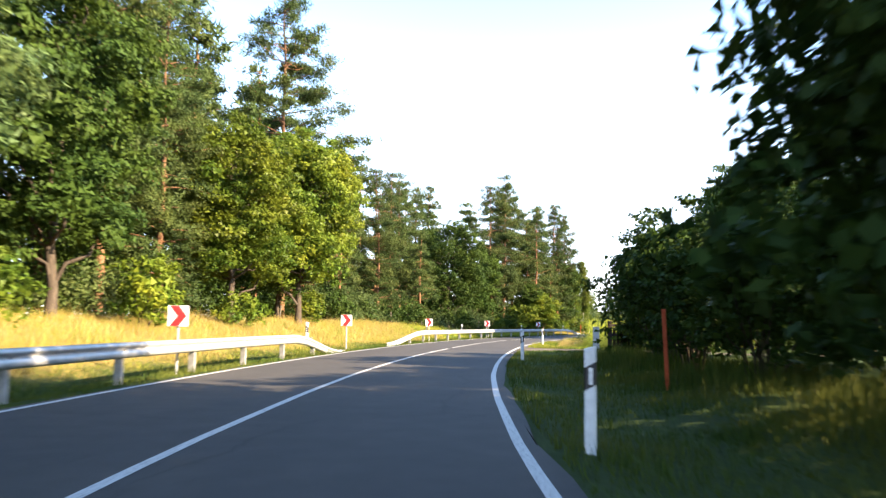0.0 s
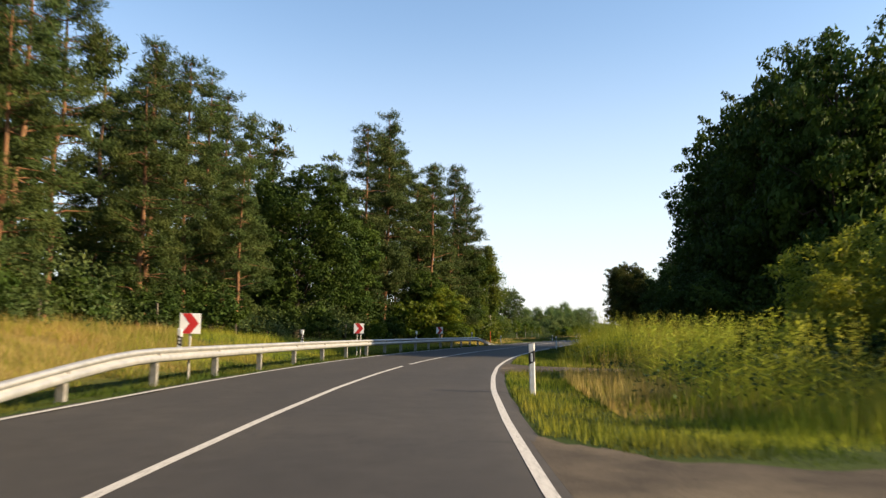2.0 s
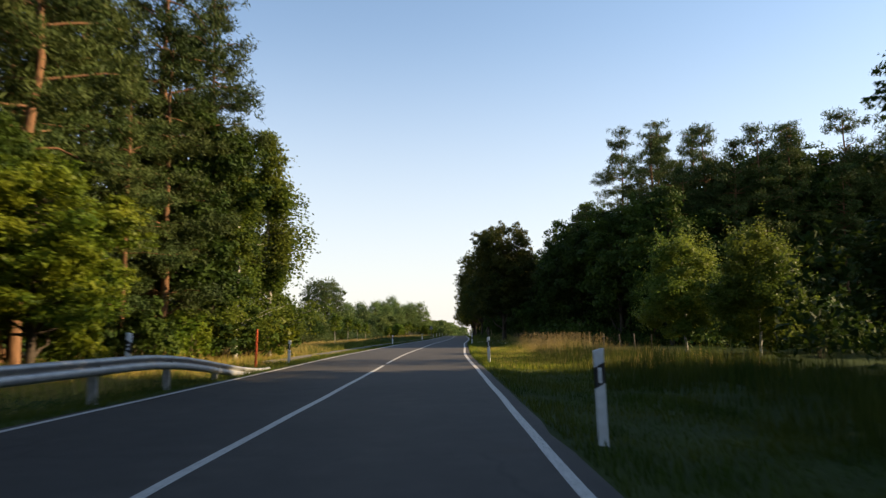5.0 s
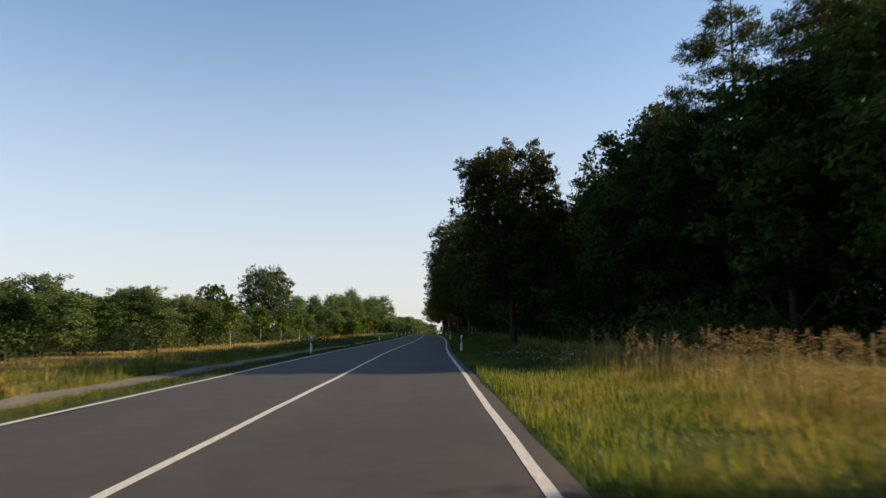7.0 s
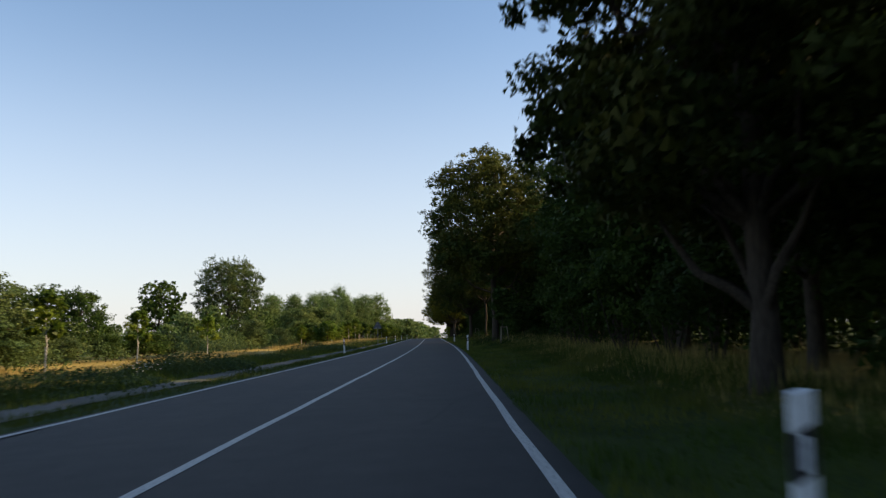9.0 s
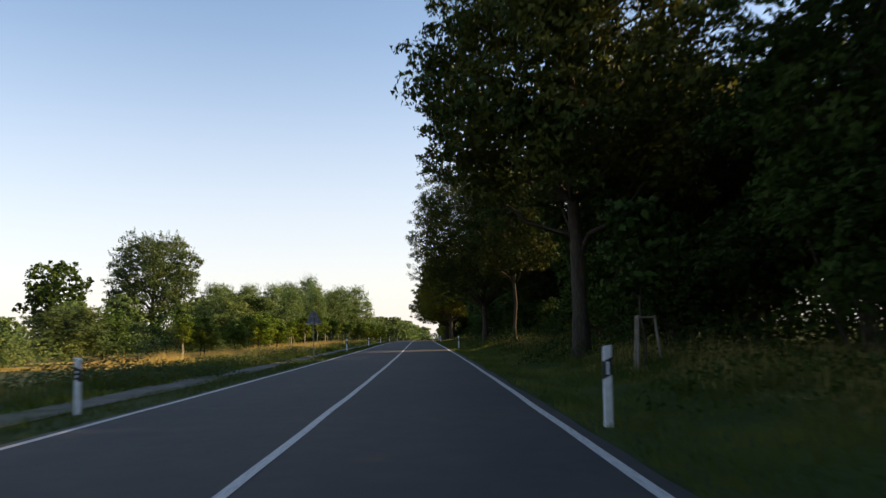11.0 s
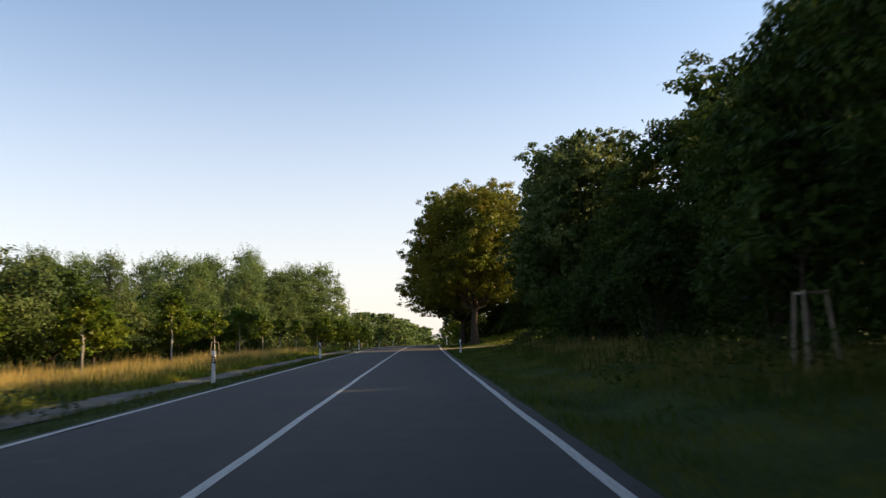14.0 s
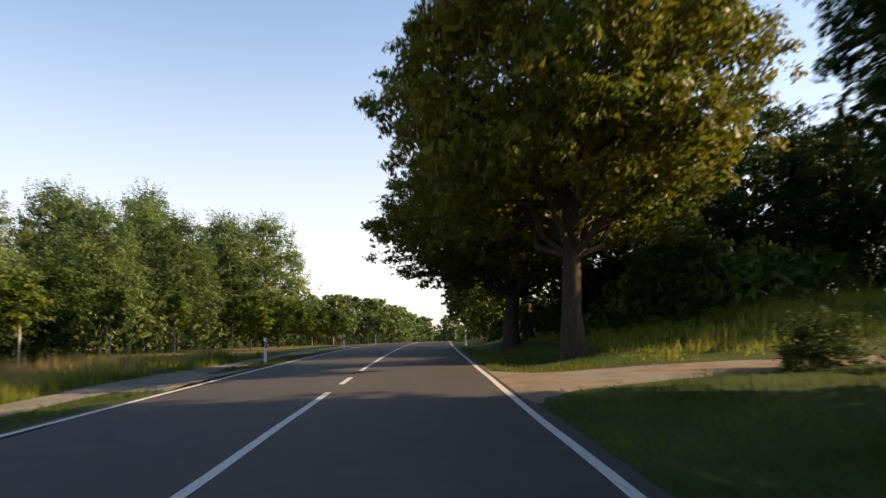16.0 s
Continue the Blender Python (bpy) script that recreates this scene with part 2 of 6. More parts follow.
# the bend goes on behind the start, then the road runs straight both ways
pre_s = np.arange(-103.8, -4.3, 1.0)
pre_t = turn[0] + 0.006 * (-3.8 - pre_s)
pre_x = line_x[0] - np.cumsum(-np.sin(pre_t[::-1]))[::-1]
pre_y = line_y[0] - np.cumsum(np.cos(pre_t[::-1]))[::-1]
ALONG = np.concatenate([[-2103.8], pre_s, along, [along[-1] + 3000]])
TURN_ = np.concatenate([[pre_t[0]], pre_t, turn, [turn[-1]]])
LX = np.concatenate([[pre_x[0] + 2000 * math.sin(pre_t[0])], pre_x, line_x, [line_x[-1] - 3000 * math.sin(turn[-1])]])
LY = np.concatenate([[pre_y[0] - 2000 * math.cos(pre_t[0])], pre_y, line_y, [line_y[-1] + 3000 * math.cos(turn[-1])]])
FAR_N = (math.cos(-0.25), math.sin(-0.25))


def plan(s, d):
    """World x, y of the place s along and d to the right."""
    s, d = np.asarray(s, float), np.asarray(d, float)
    th = np.interp(s, ALONG, TURN_)
    near = np.clip(d, -90, 90)
    x = np.interp(s, ALONG, LX) + near * np.cos(th) + (d - near) * FAR_N[0]
    y = np.interp(s, ALONG, LY) + near * np.sin(th) + (d - near) * FAR_N[1]
    return x, y


def ease(v, a, b):
    q = np.clip((np.asarray(v, float) - a) / (b - a), 0, 1)
    return q * q * (3 - 2 * q)


def crest(s):
    """The whole land falls away gently beyond a crest."""
    q = np.clip(np.asarray(s, float) - 308, 0, 150)
    return -0.000135 * q * q - 0.0405 * np.clip(np.asarray(s, float) - 458, 0, 140) - 0.012 * np.clip(np.asarray(s, float) - 598, 0, 900)


def rise(s, d):
    """Height of the ground."""
    s, d = np.asarray(s, float), np.asarray(d, float)
    z = -0.10 * ease(np.abs(d), 3.7, 4.6) - 0.012
    bank = 1.0 - 0.62 * ease(s, 42, 85) - 0.33 * ease(s, 90, 130)
    z = z + 1.40 * bank * ease(-d, 4.8, 12.5) * (1 - ease(-d, 60, 150))
    z = z - 0.10 * ease(s, 120, 160) * ease(-d, 7, 12) * (1 - ease(-d, 60, 150))
    right = 0.30 * (1 - ease(s, 5, 25)) + 0.12 * ease(s, 110, 150) + 0.40 * ease(s, 180, 215) - 0.25 * ease(s, 262, 300) * (1 - ease(s, 310, 318))
    z = z + right * ease(d, 4.6, 8) * (1 - ease(d, 60, 150))
    z = z + 1.5 * ease(s, 309, 320) * (1 - ease(s, 360, 420)) * ease(d, 7.5, 16) * (1 - ease(d, 60, 150))
    tr = ease(s, 300.5, 303.5) * (1 - ease(s, 309, 312.5)) * ease(d, 3, 4) * (1 - ease(d, 14, 24))
    z = z * (1 - tr) + tr * (0.025 * np.maximum(d - 4, 0))
    dr = np.maximum(ease(s, 20.5, 23) * (1 - ease(s, 28.5, 31)), ease(s, 42, 44.2) * (1 - ease(s, 49.5, 51.5))) * ease(d, 3, 4) * (1 - ease(d, 9, 16))
    return z * (1 - dr) - 0.02 * dr + crest(s)


def spot(s, d, up=0.0):
    x, y = plan(s, d)
    return Vector((float(x), float(y), float(rise(s, d)) + up))


def heading(s):
    return math.degrees(float(np.interp(s, ALONG, TURN_)))


def at(s, d, rz=0.0, up=0.0, scale=1.0, tilt=(0, 0)):
    """A pose at a place of the road's plan; rz is counted from the road's way ahead."""
    p = spot(s, d, up)
    return pose(p.x, p.y, p.z, tilt[0], tilt[1], heading(s) + rz) @ Matrix.Scale(scale, 4)


# ---------------------------------------------------------------- meshes
def to_mesh(name, co, faces, mat, smooth=False):
    """A mesh from vertex rows and face rows (all with the same number of corners)."""
    co, faces = np.asarray(co, np.float32), np.asarray(faces, np.int32)
    me = bpy.data.meshes.new(name)
    me.vertices.add(len(co))
    me.vertices.foreach_set("co", co.ravel())
    k = faces.shape[1]
    me.loops.add(faces.size)
    me.loops.foreach_set("vertex_index", faces.ravel())
    me.polygons.add(len(faces))
    me.polygons.foreach_set("loop_start", np.arange(0, faces.size, k, dtype=np.int32))
    if smooth:
        me.polygons.foreach_set("use_smooth", np.ones(len(faces), bool))
    me.update(calc_edges=True)
    me.materials.append(mat)
    return me


def part(name, shape, mat, parent=None, label=""):
    """Links a bmesh or a mesh as one object, under a thing or a part."""
    if isinstance(shape, bmesh.types.BMesh):
        me = bpy.data.meshes.new(name)
        shape.to_mesh(me)
        shape.free()
        me.materials.append(mat)
    else:
        me = shape
    ob = new(name, me)
    if parent:
        ob.parent = parent
    return tagged(ob, label)


def box(bm, c, size, bevel=0.0, rot=None):
    m = Matrix.Translation(c) @ (rot or Matrix()) @ Matrix.Diagonal((*size, 1))
    r = bmesh.ops.create_cube(bm, size=1, matrix=m)
    if bevel:
        es = list({e for v in r["verts"] for e in v.link_edges})
        bmesh.ops.bevel(bm, geom=es, offset=bevel, segments=2, profile=0.7, affect="EDGES", clamp_overlap=True)
    return bm


def one_box(c, size, bevel=0.0, rot=None):
    return box(bmesh.new(), c, size, bevel, rot)


def tubes(paths, sides=7):
    """Vertices and quads of tapered tubes; a path is a list of (x, y, z, radius)."""
    vs, fs, base = [], [], 0
    ang = np.linspace(0, 2 * np.pi, sides, endpoint=False)
    for path in paths:
        p = np.array(path, float)
        n = len(p)
        way = np.gradient(p[:, :3], axis=0)
        way /= np.linalg.norm(way, axis=1)[:, None] + 1e-9
        ref = np.where(np.abs(way[:, 2:3]) > 0.9, [[1.0, 0, 0]], [[0, 0, 1.0]])
        u = np.cross(ref, way)
        u /= np.linalg.norm(u, axis=1)[:, None] + 1e-9
        v = np.cross(way, u)
        ring = p[:, None, :3] + p[:, None, 3:4] * (np.cos(ang)[None, :, None] * u[:, None] + np.sin(ang)[None, :, None] * v[:, None])
        vs.append(ring.reshape(-1, 3))
        i = np.arange(n - 1)[:, None] * sides + np.arange(sides)[None]
        j = np.arange(n - 1)[:, None] * sides + (np.arange(sides)[None] + 1) % sides
        fs.append(np.stack([i, j, j + sides, i + sides], -1).reshape(-1, 4) + base)
        base += n * sides
    return np.concatenate(vs), np.concatenate(fs)


def leaves(rng, centre, normal, length, width, droop=0.0, corners=4):
    """One small leaf at each centre: folded, of four corners, or for trees farther off of three."""
    n = len(centre)
    normal = normal / (np.linalg.norm(normal, axis=1)[:, None] + 1e-9)
    r = rng.normal(size=(n, 3))
    r[:, 2] -= droop
    u = r - (r * normal).sum(1)[:, None] * normal
    u /= np.linalg.norm(u, axis=1)[:, None] + 1e-9
    v = np.cross(normal, u)
    le = (length * rng.uniform(0.7, 1.3, n))[:, None]
    wi = (width * rng.uniform(0.7, 1.3, n))[:, None]
    if corners == 3:
        co = np.stack([centre - u * le * 0.5 + v * wi * 0.42, centre - u * le * 0.36 - v * wi * 0.55, centre + u * le * 0.55], 1)
        return co.reshape(-1, 3), np.arange(3 * n).reshape(-1, 3)
    co = np.stack([centre - u * le / 2, centre + v * wi / 2 + normal * le * 0.12, centre + u * le / 2, centre - v * wi / 2 + normal * le * 0.12], 1)
    return co.reshape(-1, 3), np.arange(4 * n).reshape(-1, 4)


def foliage(rng, blobs, twigs, per, length, width, spread=0.22, core=0.16, droop=0.0, under=0.55, corners=4):
    """Leaves in twigs, twigs in bunches, bunches on the skins of several ellipsoids (x, y, z, rx, ry, rz); some leaves within."""
    b = np.array(blobs, float)
    area = (b[:, 3] * b[:, 4] + b[:, 3] * b[:, 5] + b[:, 4] * b[:, 5])
    nb = max(len(b) * 5, twigs // 9)
    k = rng.choice(len(b), nb, p=area / area.sum())
    w = rng.normal(size=(nb, 3))
    w /= np.linalg.norm(w, axis=1)[:, None]
    w[:, 2] = np.where(w[:, 2] < -under, -w[:, 2], w[:, 2])
    bunch = b[k, :3] + w * b[k, 3:] * rng.uniform(0.64, 0.97, nb)[:, None]
    size = spread * rng.uniform(1.5, 3.2, nb)
    j = rng.integers(0, nb, twigs)
    v = rng.normal(size=(twigs, 3)) + 0.9 * w[j] + np.array([0, 0, 0.45])
    v /= np.linalg.norm(v, axis=1)[:, None]
    c = bunch[j] + v * (size[j] * rng.uniform(0.45, 1.05, twigs))[:, None] * np.array([1, 1, 0.62])
    c = np.repeat(c, per, 0) + rng.normal(size=(twigs * per, 3)) * spread * 0.55 * np.array([1, 1, 0.7])
    c[:, 2] -= droop * rng.random(len(c)) ** 2 * 1.6
    nrm = np.repeat(v, per, 0) + rng.normal(size=(twigs * per, 3)) * 0.6 + np.array([0, 0, 0.3])
    v1, f1 = leaves(rng, c, nrm, length, width, droop * 2, corners)
    # large shaded leaves within
    m = int(twigs * per * core * 1.3)
    k = rng.choice(len(b), m, p=area / area.sum())
    w = rng.normal(size=(m, 3))
    w /= np.linalg.norm(w, axis=1)[:, None]
    c = b[k, :3] + w * b[k, 3:] * rng.uniform(0.3, 0.76, m)[:, None]
    v2, f2 = leaves(rng, c, w + rng.normal(size=(m, 3)) * 0.5, length * 1.5, width * 1.7, 0.0, corners)
    return np.concatenate([v1, v2]), np.concatenate([f1, f2 + len(v1)])


def limb(rng, a, b, r0, r1, wob=0.25, n=5):
    a, b = np.array(a, float), np.array(b, float)
    q = np.linspace(0, 1, n)[:, None]
    p = a + (b - a) * q + rng.normal(size=(n, 3)) * wob * np.sin(np.pi * q)
    p[:, 2] += 0.12 * np.linalg.norm(b - a) * np.sin(np.pi * q[:, 0]) * 0.5
    return np.concatenate([p, np.linspace(r0, r1, n)[:, None]], 1)


def tree_thing(name, label, category, group=""):
    return tagged(new(name), label, category, group)


def broadleaf(seed, h, r, base, leaf, bark, name, label, group, twigs=1500, per=7, size=(0.30, 0.20), trunk=0.28, lean=0.0, blobs=16, spread=0.22, core=0.16, under=0.9, taper=0.0, corners=3, boughs=True, shoots=0):
    """A tree with a forked trunk and a crown of many boughs."""
    rng = np.random.default_rng(seed)
    cz, rz = (h + base) / 2, (h - base) / 2
    bl, paths = [], []
    top = np.array([lean * h, 0.0, h * 0.72])
    stem = limb(rng, (0, 0, -0.3), top, trunk, trunk * 0.35, 0.12, 9)
    stem[0, 3] *= 1.35
    paths.append(stem)
    for i in range(blobs):
        f = (i + 0.5) / blobs
        zz = -0.82 + 1.72 * f
        ring = math.sqrt(max(0.05, 1 - (zz * 0.92) ** 2)) * (1 - taper * f)
        a = i * 2.4 + rng.uniform(-0.4, 0.4)
        q = ring * rng.uniform(0.60, 0.80) if i < blobs - 1 else 0.05
        br = r * rng.uniform(0.25, 0.42) * (0.75 + 0.25 * ring) * (1 - 0.6 * taper * f)
        c = (lean * h + math.cos(a) * q * r, math.sin(a) * q * r, cz + zz * rz * 0.80)
        bl.append((*c, br, br, br * rng.uniform(0.62, 0.85)))
        z0 = max(base * 0.75, min(h * 0.66, c[2] - 0.45 * math.hypot(c[0], c[1]) - 0.6))
        k = int(np.argmin(np.abs(stem[:, 2] - z0)))
        paths.append(limb(rng, stem[k, :3], (c[0], c[1], c[2]), stem[k, 3] * 0.55, 0.025))
    bl.append((lean * h, 0, cz - 0.25 * taper * rz, r * 0.70 * (1 - 0.45 * taper), r * 0.70 * (1 - 0.45 * taper), rz * (0.82 - 0.2 * taper)))
    ob = tree_thing(name, label, "tree", group)
    v1, f1 = tubes(paths[:1], 9)
    if boughs:
        v2, f2 = tubes(paths[1:], 4)
        v1, f1 = np.concatenate([v1, v2]), np.concatenate([f1, f2 + len(v1)])
    part("trunk", to_mesh("trunk", v1, f1, bark, True), bark, ob)
    v1, f1 = foliage(rng, bl, twigs, per, *size, spread, core, under=under, corners=corners)
    if shoots:
        # leafy upright shoots that fray the outline
        b = np.array(bl)
        k = rng.integers(0, len(b), shoots)
        w = rng.normal(size=(shoots, 3)) + np.array([0, 0, 0.5])
        w /= np.linalg.norm(w, axis=1)[:, None]
        w[:, 2] = np.abs(w[:, 2])
        c = b[k, :3] + w * b[k, 3:] * 0.9
        way = w * 0.55 + np.array([0, 0, 0.9])
        q = np.linspace(0, 1, 16)[None, :, None] * rng.uniform(0.4, 1.15, shoots)[:, None, None]
        pts = c[:, None] + way[:, None] * q + rng.normal(size=(shoots, 16, 3)) * 0.09
        v2, f2 = leaves(rng, pts.reshape(-1, 3), rng.normal(size=(shoots * 16, 3)), size[0] * 0.9, size[1] * 0.9, 0.0, corners)
        v1, f1 = np.concatenate([v1, v2]), np.concatenate([f1, f2 + len(v1)])
    part("crown", to_mesh("crown", v1, f1, leaf), leaf, ob)
    return ob


def pine(seed, h, r, clear, name, label, group, tiers=20, per=26, size=(0.27, 0.058), trunk=0.2):
    """A Scots pine: a straight stem, bare and orange above, with flat tufted boughs."""
    rng = np.random.default_rng(seed)
    stem = limb(rng, (0, 0, -0.3), (rng.uniform(-0.4, 0.4), rng.uniform(-0.4, 0.4), h * 0.97), trunk, 0.03, 0.10, 10)
    paths, cs = [stem], []
    for i in range(tiers):
        f = (i + rng.uniform(0, 0.8)) / tiers
        z = clear + (h - clear) * f
        reach = r * (0.50 + 0.60 * math.sin(math.pi * min(1, 0.22 + f * 0.80))) * (1.0 - 0.62 * f ** 3)
        k = int(np.argmin(np.abs(stem[:, 2] - z)))
        foot = np.array([np.interp(z, stem[:, 2], stem[:, 0]), np.interp(z, stem[:, 2], stem[:, 1]), z])
        for j in range(rng.integers(3, 6)):
            a = rng.uniform(0, 2 * math.pi)
            ln = reach * rng.uniform(0.55, 1.1)
            tip = foot + np.array([math.cos(a) * ln, math.sin(a) * ln, rng.uniform(-0.28, 0.45) * ln * (0.4 + f)])
            paths.append(limb(rng, foot, tip, 0.035 + 0.02 * (1 - f), 0.012, 0.12, 4))
            m = max(5, int(13 * ln / 1.6))
            q = np.sqrt(rng.uniform(0.12, 1.0, m))
            tuft = foot + (tip - foot) * q[:, None] + rng.normal(size=(m, 3)) * np.array([0.30, 0.30, 0.17])
            cs.append(np.repeat(tuft, per, 0) + rng.normal(size=(m * per, 3)) * np.array([0.15, 0.15, 0.10]))
    # needles stand out on all sides of each tuft, rather upwards
    c = np.concatenate(cs)
    way = rng.normal(size=c.shape) + np.array([0, 0, 0.55])
    way /= np.linalg.norm(way, axis=1)[:, None]
    c = c + way * size[0] * 0.45
    v = np.cross(way, rng.normal(size=c.shape))
    v /= np.linalg.norm(v, axis=1)[:, None] + 1e-9
    le = (size[0] * rng.uniform(0.6, 1.2, len(c)))[:, None] / 2
    wi = (size[1] * rng.uniform(0.7, 1.3, len(c)))[:, None] / 2
    co = np.stack([c - way * le + v * wi, c - way * le - v * wi, c + way * le], 1).reshape(-1, 3)
    ob = tree_thing(name, label, "tree", group)
    part("trunk", to_mesh("trunk", *tubes(paths, 6), PINEBARK, True), PINEBARK, ob)
    part("crown", to_mesh("crown", co, np.arange(len(co)).reshape(-1, 3), NEEDLE), NEEDLE, ob)
    return ob


def birch(seed, h, r, base, name, label, group, leaf=None, bark=None, strands=230, hang=1.6, size=(0.13, 0.09), point=0.75):
    """A slender tree with thin hanging sprays."""
    leaf, bark = leaf or LEAF_BIRCH, bark or BIRCHBARK
    rng = np.random.default_rng(seed)
    stem = limb(rng, (0, 0, -0.2), (0, 0, h), 0.045 + h * 0.008, 0.015, 0.12, 8)
    paths, cs = [stem], []
    boughs = np.stack([rng.random(28) ** 0.8, rng.uniform(0, 2 * math.pi, 28), rng.uniform(0.55, 1.3, 28)], 1)
    for i in range(strands):
        f, a, far = boughs[rng.integers(28)]
        f = min(1.0, max(0.0, f + rng.normal(0, 0.03)))
        z = base + (h - base) * f
        reach = r * (1 - point * f ** 1.6) * far * rng.uniform(0.3, 1.0)
        foot = np.array([np.interp(z, stem[:, 2], stem[:, k]) for k in (0, 1)] + [z])
        a += rng.normal(0, 0.3)
        tip = foot + np.array([math.cos(a) * reach, math.sin(a) * reach, 0.55 * reach * (1 - 0.5 * f)])
        if i % 5 == 0:
            paths.append(limb(rng, foot, tip, 0.02, 0.006, 0.08, 4))
        m = 26
        q = rng.random(m)
        pts = tip + np.stack([rng.normal(0, 0.16, m), rng.normal(0, 0.16, m), 0.25 - q * hang * rng.uniform(0.4, 1.0)], 1)
        pts[: m // 3] = foot + (tip - foot) * rng.uniform(0.4, 1.0, m // 3)[:, None] + rng.normal(size=(m // 3, 3)) * 0.16
        cs.append(pts)
    c = np.concatenate(cs)
    c[:, 2] = np.maximum(c[:, 2], 0.15)
    ob = tree_thing(name, label, "tree", group)
    part("trunk", to_mesh("trunk", *tubes(paths, 6), bark, True), bark, ob)
    part("crown", to_mesh("crown", *leaves(rng, c, rng.normal(size=c.shape) + np.array([0, 0, 0.2]), *size, 0.8), leaf), leaf, ob)
    return ob


def shrub(seed, h, r, leaf, name, label, group, twigs=420, per=7, size=(0.17, 0.11), blobs=9, category="shrub", corners=3):
    rng = np.random.default_rng(seed)
    bl, paths = [], []
    for i in range(blobs):
        a, q = rng.uniform(0, 6.28), math.sqrt(rng.random()) * 0.62
        z = h * rng.uniform(0.22, 0.74)
        br = r * rng.uniform(0.36, 0.55)
        c = (math.cos(a) * q * r, math.sin(a) * q * r, z)
        bl.append((*c, br, br, min(br, h - z) * 1.0))
        paths.append(limb(rng, (c[0] * 0.2, c[1] * 0.2, -0.1), c, 0.035, 0.010, 0.1))
    bl.append((0, 0, h * 0.42, r * 0.6, r * 0.6, h * 0.44))
    ob = tree_thing(name, label, category, group)
    v, f = foliage(rng, bl, twigs, per, *size, 0.16, 0.14, corners=corners)
    v[:, 2] = np.maximum(v[:, 2], 0.02)
    part("stem", to_mesh("stem", *tubes(paths, 5), BARK, True), BARK, ob)
    part("foliage", to_mesh("foliage", v, f, leaf), leaf, ob)
    return ob


pick = random.Random(7)


def plant(makers, places):
    """Sets out trees: (maker's key, s, d, height, then if wanted breadth and facing). Each maker (function, own height) builds once, the rest are copies."""
    made = {}
    for key, s, d, h, *more in places:
        fn, own = makers[key]
        k = h / own
        w = k * (more[0] if more else 1.0)
        die = random.Random(int(s * 131 + d * 977))
        face = more[1] if len(more) > 1 else die.uniform(0, 360)
        vary = 0.0 if len(more) > 1 else 0.07
        m = at(s, d, face, -0.05) @ Matrix.Diagonal((w * die.uniform(1 - vary, 1 + vary), w * die.uniform(1 - vary, 1 + vary), k, 1))
        if key not in made:
            made[key] = fn()
            made[key].matrix_basis = m
        else:
            c = copy_thing(made[key], Matrix())
            c.matrix_basis = m


def thicket(name, label, mat, n, s0, s1, d0, d1, h0, h1, size, seed, gap=None):
    """Joined undergrowth deep in a wood or far off: leaves gathered in mounds over a stretch of the plan."""
    rng = np.random.default_rng(seed)
    k = max(12, int((s1 - s0) * abs(d1 - d0) / 14))
    cs, cd, ch = rng.uniform(s0, s1, k), rng.uniform(d0, d1, k), rng.uniform(h0, h1, k)
    i = rng.integers(0, k, n)
    a, q = rng.uniform(0, 2 * np.pi, n), np.sqrt(rng.random(n)) * 2.6
    s, d = cs[i] + np.cos(a) * q, cd[i] + np.sin(a) * q
    if gap is not None:
        ok = np.abs(s - gap[0] - 0.07 * d) > gap[1]
        s, d, i, q = s[ok], d[ok], i[ok], q[ok]
        n = len(s)
    x, y = plan(s, d)
    z = rise(s, d) + ch[i] * np.sqrt(np.clip(1 - (q / 2.75) ** 2, 0.05, 1)) * np.sqrt(rng.random(n))
    c = np.stack([x, y, z], 1)
    v, f = leaves(rng, c, rng.normal(size=c.shape) + np.array([0, 0, 0.4]), size, size * 0.62, 0.0, 3)
    return tagged(new(name, to_mesh(name, v, f, mat)), label, "undergrowth", kind="stuff")


# ---------------------------------------------------------------- ground, road, drives
def strip(name, s_list, d_list, lift, mat, label="", wave=None):
    """A sheet over the road's plan. lift: metres above the ground, or a function of s and d that gives the height."""
    S, D = np.meshgrid(np.asarray(s_list, float), np.asarray(d_list, float), indexing="ij")
    if wave is not None:
        D = D + wave(S, D)
    x, y = plan(S, D)
    z = lift(S, D) if callable(lift) else rise(S, D) + lift
    n, m = S.shape
    i = np.arange(n - 1)[:, None] * m + np.arange(m - 1)[None]
    f = np.stack([i, i + 1, i + 1 + m, i + m], -1).reshape(-1, 4)
    me = to_mesh(name, np.stack([x, y, z], -1).reshape(-1, 3), f, mat, True)
    return new(name, me), S, D


s_steps = np.concatenate([[-2100, -1200, -600, -300, -180], np.arange(-110, 620, 2.0), [660, 800, 1000, 1400, 2000, 3300]])
d_steps = np.array([-3000, -1500, -700, -350, -200, -130, -90, -70, -55, -45, -38, -32, -27, -23, -20, -18, -16, -14.5, -13, -11.5, -10, -9, -8, -7, -6.2, -5.4, -4.9, -4.5, -4.1, -3.8, -3.5, -1.7, 0])
d_steps = np.concatenate([d_steps, -d_steps[-2::-1]])
ground, S, D = strip("ground", s_steps, d_steps, lambda s, d: rise(s, d) - 0.05 * (1 - ease(np.abs(d), 3.3, 3.75)), TURF)
tagged(ground, "grassy verge, meadow and field ground", "ground", kind="structure")
